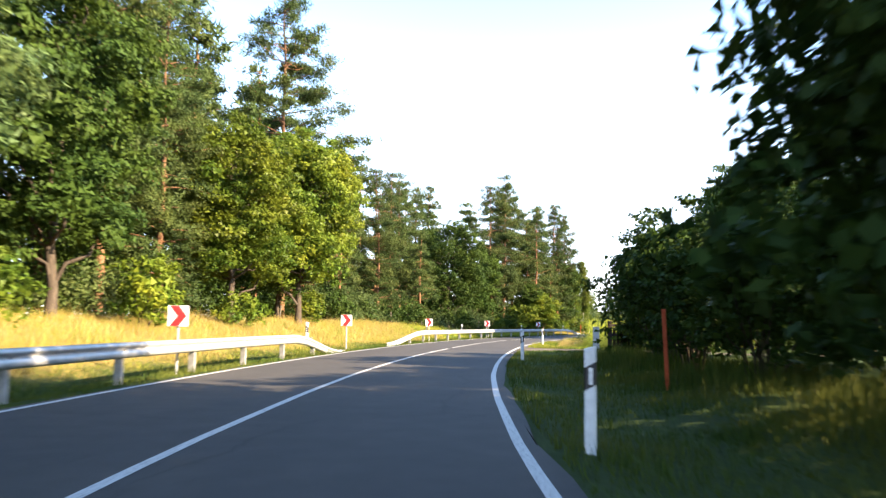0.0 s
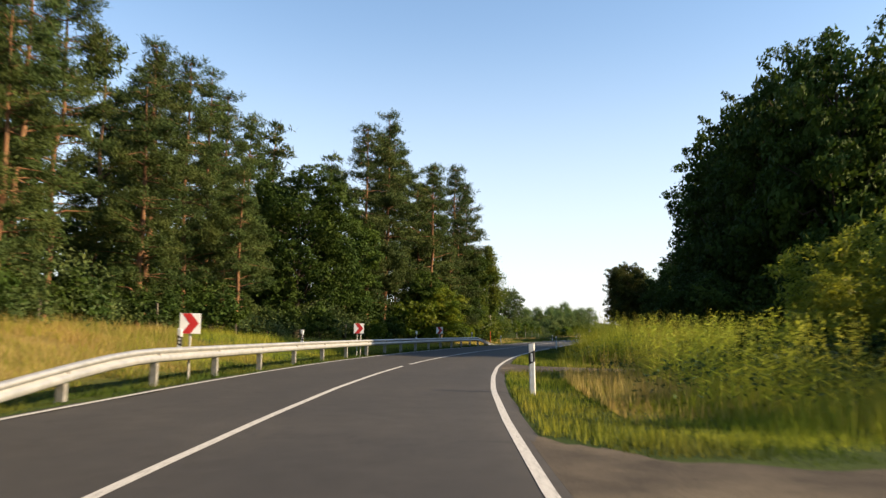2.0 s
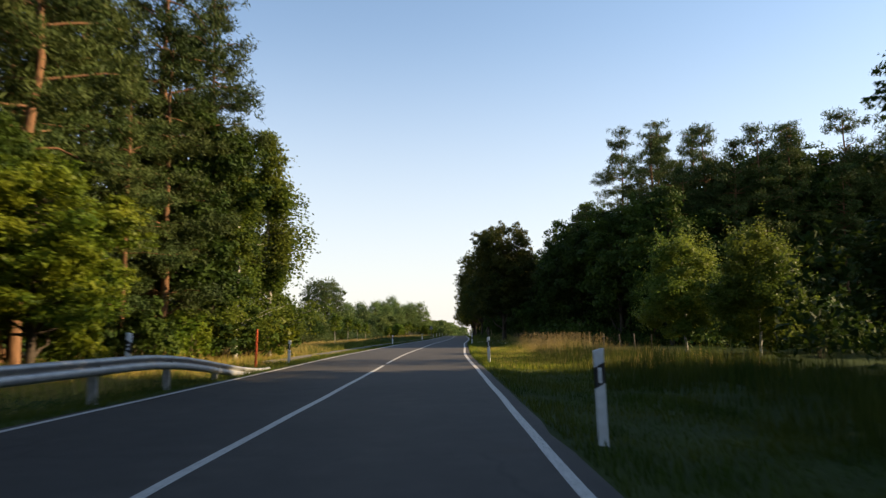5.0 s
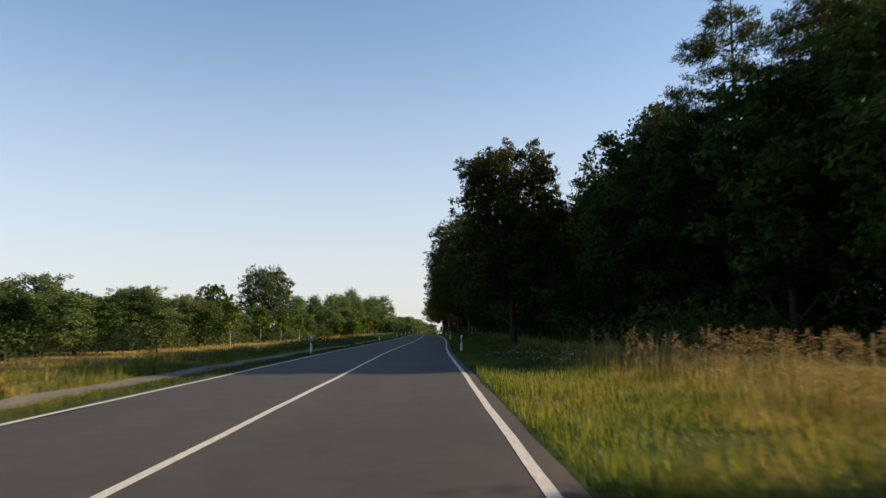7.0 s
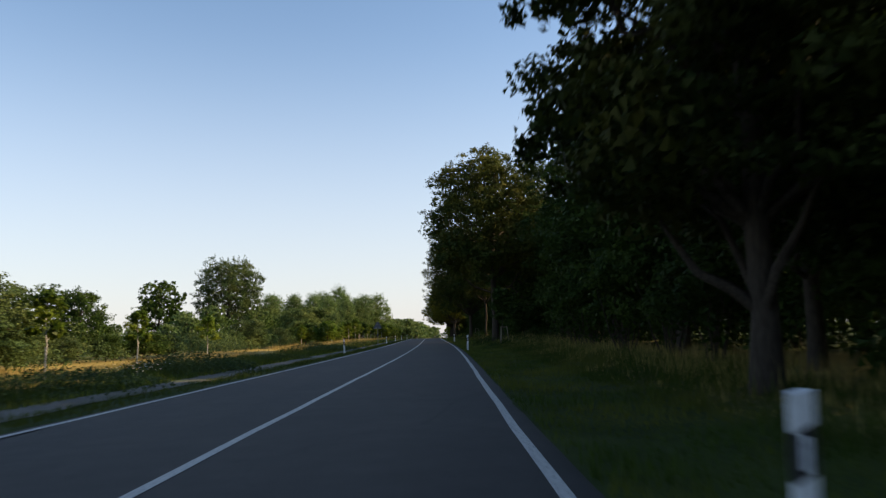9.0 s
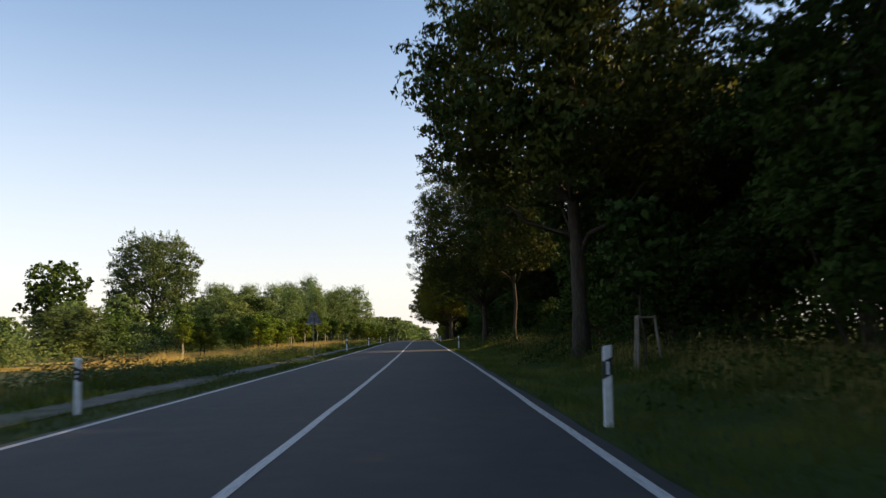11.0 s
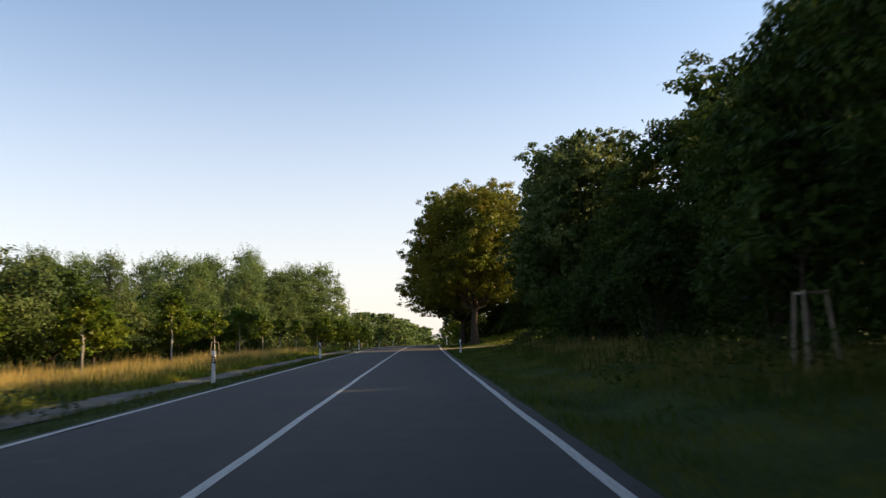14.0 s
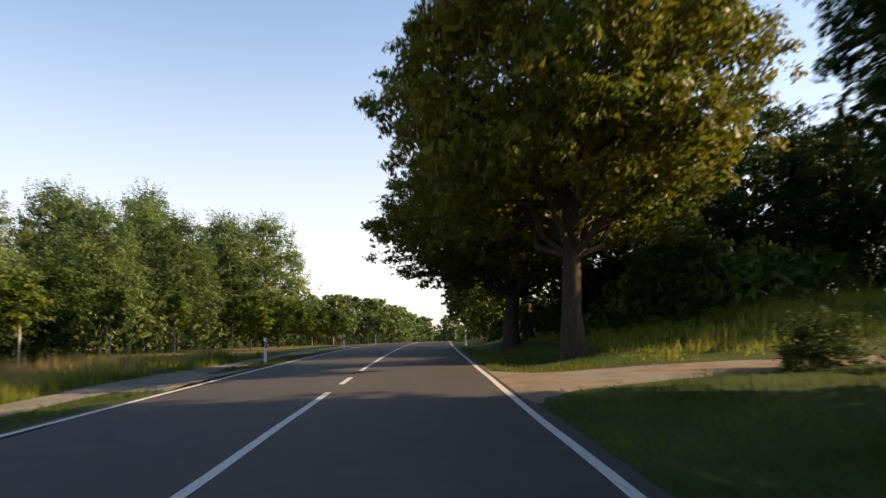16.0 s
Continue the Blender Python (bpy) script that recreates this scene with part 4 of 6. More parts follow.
# ---------------------------------------------------------------- trees: left side
MAKERS = {
    "maple": (lambda: broadleaf(11, 13, 4.2, 0.8, LEAF_MAPLE, BARK, "maple_tree", "yellow-green maple at the edge of the wood", "trees along the left verge", 4800, 7, (0.17, 0.13), 0.2, blobs=32, spread=0.20, core=0.22), 13),
    "oak": (lambda: broadleaf(12, 15, 5.0, 0.5, LEAF_OAK, BARK, "oak_tree", "dense dark green oak, leafy to the ground", "trees along the left verge", 5200, 7, (0.17, 0.125), 0.26, blobs=34, spread=0.20, core=0.22), 15),
    "green": (lambda: broadleaf(13, 12, 3.5, 0.5, LEAF_OAK, BARK, "deciduous_tree", "mid green broadleaf tree in the wood's edge", "trees along the left verge", 3200, 7, (0.17, 0.12), 0.17, blobs=26, spread=0.20, core=0.22), 12),
    "olive": (lambda: broadleaf(14, 12, 3.8, 0.8, LEAF_WILLOW, BARK, "willow_tree", "grey-green willow beside the road", "trees along the left verge", 3600, 7, (0.22, 0.075), 0.18, blobs=26, spread=0.20, core=0.22), 12),
    "pine": (lambda: pine(21, 18, 2.9, 2.6, "pine_tree", "Scots pine with an orange stem and low boughs", "pines of the wood"), 18),
    "pine_tall": (lambda: pine(22, 21, 3.2, 5.0, "pine_tree", "tall Scots pine with bare orange trunk and tufted top", "pines of the wood", 20), 21),
    "pine_low": (lambda: pine(23, 15, 2.7, 1.2, "pine_tree", "young bushy pine with boughs down to the ground", "pines of the wood", 17), 15),
    "pine_back": (lambda: pine(24, 18, 3.2, 2.0, "pine_tree", "pine in the depth of the wood", "pines of the wood", 15, 12, (0.46, 0.12)), 18),
    "birch": (lambda: birch(31, 12, 2.3, 0.7, "birch_tree", "slender birch with hanging twigs", "birches", strands=900, size=(0.15, 0.105)), 12),
    "under": (lambda: shrub(41, 3.0, 2.0, LEAF_OAK, "bush", "green undergrowth bush at the wood's foot", "undergrowth", 300, 6, (0.22, 0.14)), 3),
    # bush with a brighter leaf colour, used where sunlight falls
    "under_y": (lambda: shrub(42, 3.4, 2.1, LEAF_MAPLE, "bush", "yellow-green bush at the wood's foot, sunlight put into its leaves", "undergrowth", 320, 6, (0.22, 0.14)), 3.4),
    # right side
    "lime_far": (lambda: broadleaf(64, 16, 5.6, 2.6, LEAF_LIME, BARK, "lime_tree", "distant dark avenue tree along the road", "avenue trees", 520, 7, (0.52, 0.36), 0.34, blobs=26), 16),
    "pine_big": (lambda: pine(25, 21, 4.4, 6.0, "pine_tree", "tall broad-crowned pine above the maples", "pines of the wood", 21, 24), 21),
    "lime": (lambda: broadleaf(51, 17, 5.8, 4.5, LEAF_LIME, BARK, "lime_tree", "tall dark avenue tree with a thick trunk", "avenue trees", 6200, 8, (0.16, 0.11), 0.175, blobs=48, spread=0.18, core=0.26), 17),
    "lime_b": (lambda: broadleaf(52, 17, 5.8, 3.2, LEAF_LIME, BARK, "lime_tree", "tall dark avenue tree with a thick trunk", "avenue trees", 6600, 8, (0.16, 0.11), 0.26, blobs=50, spread=0.18, core=0.28), 17),
    "lime_c": (lambda: broadleaf(80, 16.4, 7.9, 2.8, LEAF_LIME, BARK, "lime_tree", "broad dark avenue tree whose boughs hang over the road", "avenue trees", 17000, 8, (0.125, 0.085), 0.29, blobs=74, spread=0.18, core=0.2), 16.4),
    "chestnut": (lambda: broadleaf(53, 16, 6.4, 2.5, LEAF_CHESTNUT, BARK, "chestnut_tree", "broad round chestnut with browning leaves", "avenue trees", 8600, 8, (0.19, 0.125), 0.36, blobs=60, core=0.24, spread=0.20), 16),
    "dark": (lambda: broadleaf(54, 15, 4.8, 0.8, LEAF_OAK, BARK, "deciduous_tree", "dense dark broadleaf tree", "trees along the right verge", 2500, 7, (0.22, 0.155), 0.25, blobs=32, core=0.22), 15),
    "back": (lambda: broadleaf(55, 16, 5.0, 0.5, LEAF_OAK, BARK, "deciduous_tree", "broadleaf tree deep in the dark wood", "trees along the right verge", 1700, 7, (0.29, 0.20), 0.25, blobs=26, spread=0.34, core=0.3), 16),
    "shrub_r": (lambda: shrub(56, 4.6, 2.4, LEAF_OAK, "bush", "dark green bush under the trees", "undergrowth", 900, 6, (0.15, 0.10)), 4.6),
    "hedge": (lambda: shrub(57, 3.3, 2.2, LEAF_HEDGE, "hedge_bush", "bright yellow-green garden bush", "garden bushes", 800, 8, (0.15, 0.05)), 3.3),
    "alder": (lambda: broadleaf(58, 7.3, 2.55, 0.1, LEAF_BIRCH, BIRCHBARK, "young_birch", "bushy young birch lit at the top, leafy to the ground", "birches", 2600, 7, (0.12, 0.085), 0.07, blobs=34, taper=0.42, core=0.3, spread=0.2, boughs=False, shoots=160), 7.3),
    "acacia": (lambda: broadleaf(59, 17, 4.6, 7.0, LEAF_OAK, BARK, "acacia_tree", "open airy acacia above the dark wood", "trees along the right verge", 1500, 7, (0.19, 0.12), 0.2, blobs=26, core=0.05), 17),
    # far left
    "poplar": (lambda: broadleaf(61, 16, 4.9, 0.2, LEAF_WILLOW, BARK, "aspen_tree", "feathery grey-green aspen, leafy to the ground", "aspen grove", 2500, 7, (0.19, 0.11), 0.16, blobs=50, taper=0.68, core=0.22, spread=0.24, shoots=420), 16),
    "round": (lambda: broadleaf(62, 20, 7.2, 1.2, LEAF_OAK, BARK, "field_tree", "large round tree in the field", "field trees", 1300, 7, (0.55, 0.38), 0.4, blobs=34), 20),
    "field": (lambda: broadleaf(63, 8, 3.0, 0.4, LEAF_WILLOW, BARK, "field_tree", "grey-green tree beyond the field", "field trees", 330, 7, (0.46, 0.30), 0.16, blobs=20, core=0.12), 8),
    "lime_full": (lambda: broadleaf(77, 15, 4.4, 0.8, LEAF_LIME, BARK, "lime_tree", "dense dark avenue tree, leafy almost to the ground", "avenue trees", 5400, 8, (0.16, 0.11), 0.26, blobs=46, spread=0.17, core=0.3), 15),
    "young_oak": (lambda: broadleaf(78, 5, 1.75, 0.7, LEAF_MAPLE, BARK, "young_oak", "bushy young yellow-green roadside oak", "young roadside trees", 560, 7, (0.19, 0.12), 0.07, blobs=16, taper=0.35, spread=0.16, boughs=False), 5),
    "weed_bush": (lambda: shrub(79, 1.3, 0.95, LEAF_OAK, "weed_bush", "dark leafy weed bush at the edge of the sandy track", "weeds of the track", 260, 6, (0.10, 0.065)), 1.3),
    "hedge_dark": (lambda: shrub(71, 4.6, 2.4, LEAF_OAK, "bush", "dark green hedge bush beside the drive", "hedge along the drive", 900, 8, (0.15, 0.10), 12, corners=4), 4.6),
    "dark_near": (lambda: broadleaf(72, 13, 4.6, 1.6, LEAF_OAK, BARK, "deciduous_tree", "dark broadleaf tree over the hedge", "trees along the right verge", 2900, 8, (0.17, 0.115), 0.25, blobs=36, core=0.22), 13),
    "field_hedge": (lambda: broadleaf(73, 7, 3.2, 0.2, LEAF_SCRUB, BARK, "hedgerow_tree", "bushy green hedgerow tree, leafy to the ground", "field hedgerow", 1700, 7, (0.17, 0.11), 0.12, blobs=24, spread=0.24, core=0.2), 7),
    "field_hedge_b": (lambda: broadleaf(74, 6, 3.0, 0.2, LEAF_OAK, BARK, "hedgerow_tree", "dark bushy hedgerow tree, leafy to the ground", "field hedgerow", 1200, 7, (0.18, 0.12), 0.12, blobs=20, taper=0.3, spread=0.24, core=0.2), 6),
    "oak_field": (lambda: broadleaf(75, 20, 7.2, 1.2, LEAF_SCRUB, BARK, "field_oak", "large airy oak standing in the hedgerow", "field trees", 4600, 7, (0.28, 0.19), 0.4, blobs=44, core=0.1, spread=0.36, shoots=260), 20),
    "mid": (lambda: broadleaf(76, 12, 4.4, 0.6, LEAF_SCRUB, BARK, "maple_tree", "mid green maple at the wood's end", "trees along the right verge", 3900, 8, (0.17, 0.115), 0.22, blobs=46, spread=0.15, core=0.5), 12),
}
LEFT = [
    # edge of the wood on the bank, from behind the start to the bend
    ("green", -34, -12, 13), ("oak", -26, -13.5, 16), ("pine", -19, -15, 18), ("olive", -12, -12, 13), ("green", -6, -12.5, 14), ("olive", 1.5, -11.0, 12.5),
    ("pine", 6.5, -13.5, 18), ("green", 11.0, -11.8, 13), ("pine", 16.0, -13.4, 18), ("pine_low", 19.5, -12.8, 13), ("maple", 23.5, -11.2, 11.5), ("maple", 31.5, -10.8, 13.2), ("green", 32, -12.5, 11),
    ("pine_tall", 24, -15.5, 21), ("pine_big", 35.0, -13.6, 23.5), ("pine", 11, -16, 19), ("pine", 17, -17, 20), ("pine_tall", 4, -18, 20), ("pine_low", 37, -13.5, 12.5),
    ("pine", 40, -15.5, 16), ("pine_low", 43.5, -13.0, 11), ("pine", 47, -15.5, 16.5), ("pine_tall", 51, -17, 17), ("pine_low", 53, -13.8, 12), ("pine", 56.5, -15.8, 16),
    ("pine", 60, -15.8, 16.4), ("pine_tall", 63.5, -16.5, 17), ("pine_low", 61, -13.0, 10), ("pine", 68, -18, 17.5), ("oak", 74.5, -15.5, 14.6), ("green", 79.5, -13.5, 11.5), ("pine", 75, -20.5, 18.5),
    ("pine", 84.5, -13.4, 20), ("pine", 90.5, -14, 21), ("pine_big", 96, -14.5, 21), ("pine_tall", 87.2, -12.6, 21.6), ("pine", 92.0, -9.6, 18), ("pine_tall", 99, -11.5, 19), ("pine", 108, -9.3, 19.5), ("pine", 101.5, -9.6, 20), ("pine_low", 100, -8.6, 13), ("pine_low", 105.5, -9.8, 15), ("pine_low", 94.5, -11.5, 16), ("pine_low", 112, -9.4, 12), ("green", 89, -9.5, 7.5), ("maple", 89.6, -7.8, 6.0, 1.25), ("under_y", 85.5, -9.4, 4.2), ("pine_low", 96.5, -8.6, 10),
    ("green", 103, -8.8, 12), ("birch", 109.2, -6.7, 11.4, 1.15), ("birch", 105, -7.2, 10, 1.15), ("pine", 103.5, -14, 18), ("birch", 113.0, -7.4, 8.5), ("green", 112, -10.5, 10),
    ("pine_back", 72.5, -27, 22.5), ("pine_back", 63, -24, 20), ("pine_back", 54, -24, 19), ("pine_back", 45, -23, 19), ("pine_back", 36, -21, 20), ("pine_back", 27, -22, 21),
    ("pine_back", 17, -23, 21), ("pine_back", 7, -22, 20), ("pine_back", -4, -20, 20), ("pine_back", 82, -22, 20), ("pine_back", 91, -20, 19), ("pine_back", 98, -22, 19), ("pine_back", 105, -20, 19),
    ("pine_back", 40, -18.5, 20.5), ("pine_back", 26, -19, 24), ("pine_back", 30, -17.5, 21), ("pine_back", 48, -30, 20), ("pine_back", 33, -29, 21), ("pine_back", 60, -32, 21), ("pine_back", 86, -30, 20), ("pine_back", 20, -30, 22), ("pine_back", 76, -34, 20), ("pine_back", 100, -29, 19),
    ("under", 41, -12.3, 2.6), ("under", 47, -12.2, 2.2), ("under", 65, -12.4, 2.6), ("under_y", 34, -11.2, 2.4), ("under_y", 14, -10.2, 3.0), ("under_y", 5, -9.8, 2.6), ("under_y", 22, -9.8, 2.0),
    ("under_y", -3, -9.8, 3.0), ("under", 70.5, -11.8, 2.6), ("under", 81, -10.5, 2.6), ("under_y", 86.5, -8.2, 2.5), ("under_y", 91, -7.6, 1.9), ("under", 96, -8.0, 2.4), ("under_y", 99.5, -7.4, 2.4),
    ("under", 107, -7.6, 3.2), ("under_y", 109.6, -7.3, 3.4, 1.1), ("under", 104.2, -7.5, 3.0), ("under", 112.8, -8.0, 3.0), ("under", 111, -8.5, 3.0), ("under", 57, -12.0, 2.5), ("under", 51.5, -12.0, 2.0), ("under_y", 77, -9.8, 2.0),
]
RIGHT = [
    # dark_near at 9.0 is set out of view to shade the left lane
    ("dark_near", -7.4, 8.35, 12.8, 1.14), ("hedge_dark", -6.0, 7.9, 5.8), ("hedge_dark", -3.4, 8.9, 5.4), ("dark_near", 1.5, 11.4, 6.2, 0.9), ("back", -2, 15.5, 9), ("back", 5, 17, 8), ("back", 10, 18, 8), ("dark", 2.0, 13.5, 5.0), ("hedge_dark", 8.5, 8.4, 4.6), ("hedge_dark", 12.5, 8.6, 4.8), ("hedge_dark", 16.5, 9.2, 4.6), ("dark_near", 9.0, 13.6, 8.2, 0.9), 
    # hedge_dark at 20.2 is moved to shade the gate pillar
    ("dark", -11, 10, 13), ("back", -18, 14, 14), ("hedge_dark", -9, 7.6, 4), ("hedge_dark", 1.5, 8.2, 3.4), ("hedge_dark", 5.5, 8.0, 4.0), ("hedge_dark", 20.2, 10.8, 4.0),
    # hedge at 30.4 is set to cast shade on the grass by the drive
    ("hedge", 39.0, 14.3, 4.6, 0.8), ("hedge", 36.4, 15.9, 4.7, 0.8), ("hedge", 40.6, 12.3, 3.0), ("hedge", 38.4, 18.1, 4.8, 0.8), ("shrub_r", 42.5, 15.8, 4.6), ("hedge", 42.2, 12.6, 4.2, 0.8), ("hedge", 42.8, 14.8, 4.9, 0.8), ("hedge", 30.4, 13.6, 4.6, 0.8), ("hedge", 35.4, 17.2, 4.5, 0.8), ("under_y", 42.5, 17.5, 6.6, 0.9), ("under_y", 41.5, 20.5, 6.6, 0.9),
    ("dark", 61, 19.5, 19.0, 0.7), ("dark", 66, 18.0, 18.6, 0.72), ("dark", 71, 17.8, 18.6, 0.74), ("dark", 75.8, 17.2, 18.4, 0.8), ("dark", 81, 17.2, 17.6, 0.85), ("dark", 86.5, 18.0, 16), ("dark", 92, 20.5, 15.5), ("back", 64, 23, 17), ("back", 72, 23, 18), ("back", 80, 23, 18), ("back", 88, 24, 17),
    ("shrub_r", 62, 13.6, 4.6), ("shrub_r", 67, 13.0, 5), ("shrub_r", 72, 13.4, 5), ("shrub_r", 77, 13.6, 5), ("shrub_r", 83, 14, 5), ("shrub_r", 89, 15, 5), ("shrub_r", 95, 17, 5),
    ("alder", 113.4, 15.6, 7.2, 1.2), ("alder", 107.4, 17.4, 6.9, 1.15), ("alder", 110.8, 18.8, 5.6, 1.2), ("shrub_r", 104.5, 18.8, 2.6), ("acacia", 103, 24.5, 16, 0.85),
    # hedge_dark at (22.6, 11.8) and (22.0, 14.6) are added to shade the gate
    # low hedge_dark at 30-42 stand in for the shade under the garden bushes
    ("pine", 135, 31.5, 19.5), ("pine_low", 134.5, 29, 18.6), ("pine_low", 134.4, 26.6, 17.4), ("pine_low", 134.2, 35.5, 15), ("pine_low", 136.5, 37.5, 20.4), ("pine", 140, 33, 20.6), ("pine_low", 134, 44, 20), ("pine", 136, 41, 20.6), ("pine_back", 122, 54, 15), ("pine_back", 113, 55, 15), ("pine_back", 104, 54, 15), ("pine_back", 128, 55, 16), ("back", 140, 36, 19.2), ("back", 146, 33, 20), ("back", 150, 27, 19.5), ("back", 141, 28.5, 18.8), ("back", 141, 42, 19), ("back", 147, 42, 20), ("back", 137, 50, 18), ("back", 152, 33, 19), ("back", 143, 47, 20.5), ("back", 139, 32.5, 18.8), ("back", 144, 23.5, 16), ("hedge_dark", 22.6, 11.8, 3.4), ("hedge_dark", 22.4, 8.9, 1.75, 1.2), ("hedge_dark", 22.6, 10.0, 2.2), ("hedge_dark", 22.0, 14.6, 4.0), ("hedge_dark", 36.5, 10.9, 1.6, 1.3), ("hedge_dark", 39.2, 11.0, 1.7, 1.3), ("hedge_dark", 33.5, 11.2, 1.5, 1.3), ("hedge_dark", 41.6, 10.4, 1.6, 1.2), ("hedge_dark", 30.6, 11.4, 1.5, 1.3), ("hedge", 33.6, 13.4, 4.2, 0.8),
    # pine at 139.0 and back at 133.5, 138.5, 145 are added to shade the road
    ("pine", 139.0, 20.6, 20), ("pine_low", 137.5, 25.2, 19.6), ("pine_low", 135, 22.5, 15), ("pine_tall", 144.5, 22.5, 22), ("pine_tall", 150.6, 20.8, 23), ("pine_low", 141, 18.8, 15), ("back", 133.5, 20.5, 14), ("back", 138.5, 17.5, 13), ("back", 145, 14.8, 12.5), ("pine_low", 147, 16.0, 14), ("dark_near", 152.5, 14.5, 10.6), ("pine", 147, 27, 22),
    ("lime_full", 158.8, 7.8, 15.4, 1.0), ("dark_near", 164.5, 11.5, 11.5), ("pine", 155, 16.5, 14.5), ("pine_low", 150, 15.5, 13.4), ("dark_near", 176.5, 12, 14), ("dark_near", 190, 12.6, 14), ("lime_b", 211.2, 7.0, 18.2, 1.05, 170),
    # dark at 235.2, 244.0 and shrub_r at 237-244 are added to shape the sun band
    ("dark_near", 203, 13.5, 13), ("dark_near", 219, 11.2, 16, 0.9), ("dark_near", 217, 13.8, 13.5), ("lime", 239.1, 8.2, 14.5, 0.9), ("shrub_r", 235.0, 10.2, 1.9, 1.2), ("shrub_r", 237, 11.6, 3.3), ("shrub_r", 240.6, 11.4, 3.3), ("shrub_r", 243.8, 11.2, 3.3), ("dark_near", 228.6, 14.2, 13), ("dark", 235.2, 15.6, 11, 0.72), ("dark", 244.0, 15.6, 11.5, 0.75), ("dark", 250.5, 14.8, 13), ("lime_c", 248.3, 6.8, 15.9, 0.87, 185),
    ("dark", 256.5, 14.0, 11), ("dark", 262, 13.2, 12), ("dark", 269.5, 14.5, 12, 0.9), ("dark_near", 275.5, 15.8, 11.4, 0.95), ("dark", 285, 13.4, 9), ("dark", 291, 13.6, 8),
    ("chestnut", 315.4, 6.5, 15.8), ("chestnut", 329, 6.0, 12.5, 1.5), ("lime_far", 337, 7.8, 15), ("lime_far", 349, 7.8, 15), ("lime_far", 361, 8, 14), ("lime_far", 374, 8, 15), ("lime_far", 388, 8, 15), ("lime_far", 403, 8, 15), ("lime_far", 420, 8, 15), ("lime_far", 440, 8, 15), ("lime_far", 465, 8, 15),
    ("dark", 319, 25, 11), ("dark", 326, 28, 12), ("dark", 325, 21, 9.5), ("dark", 333, 24, 11), ("dark", 317, 30, 10), ("shrub_r", 329, 11.5, 4.2), ("shrub_r", 334, 10.5, 4.4), ("dark", 323, 35, 12), ("dark", 334, 17.5, 9), ("dark", 318, 21.5, 9), ("dark", 329, 18, 12), ("dark", 341, 16, 12), ("mid", 300.4, 13.6, 16.2, 1.0), ("hedge_dark", 297.5, 11.6, 4.2), ("hedge_dark", 300.4, 13.4, 4.0), ("hedge_dark", 293.0, 10.8, 3.8), ("hedge_dark", 288, 10.8, 3.6), ("hedge_dark", 283, 10.6, 3.8), ("dark", 296, 17, 11), ("under_y", 350, 6.8, 4.6), ("under_y", 338, 9, 3.0), ("weed_bush", 307.4, 10.4, 1.15, 1.2), ("weed_bush", 306.9, 9.4, 0.6), ("weed_bush", 306.4, 11.8, 0.95, 1.4), ("weed_bush", 305.6, 13.4, 0.8, 1.3), ("dark_near", 302.2, 12.4, 10.5, 1.15), ("hedge_dark", 319.5, 11.5, 4.2), ("hedge_dark", 323, 12.5, 4.6), ("shrub_r", 325, 13, 4),
    ("shrub_r", 154, 10.5, 4.5), ("shrub_r", 159.5, 11, 5), ("shrub_r", 168, 10.2, 4.6), ("shrub_r", 174, 10.8, 5), ("shrub_r", 180, 10.6, 5), ("shrub_r", 187.5, 10.5, 5), ("shrub_r", 194.5, 11, 4.5), ("shrub_r", 201, 11.2, 5),
    ("shrub_r", 208, 11.5, 5), ("shrub_r", 214, 11.4, 5), ("shrub_r", 221, 11.4, 5), ("shrub_r", 228, 11.6, 5), ("shrub_r", 232.5, 11.8, 4), ("hedge_dark", 245.5, 9.6, 3.4), ("hedge_dark", 251.5, 9.8, 3.4), ("hedge_dark", 208.5, 9.4, 3.6), ("hedge_dark", 214, 9.6, 3.2), ("shrub_r", 250, 11.6, 5), ("shrub_r", 255, 10.6, 4), ("shrub_r", 265, 10, 4.2),
    ("shrub_r", 273.5, 9.8, 4.2), ("shrub_r", 282, 10, 4.4), ("shrub_r", 291, 9.8, 4.2),
]
for s in range(158, 300, 8):
    for q, d in ((0, 19.5), (4, 26)):
        a = s + q + pick.uniform(-2, 2)
        # a lane is kept clear so that a band of sun reaches the road
        if abs(a - 239.5) > 6 and a < 294:
            RIGHT.append(("back", a, d + pick.uniform(-1.5, 1.5), pick.uniform(14, 18)))
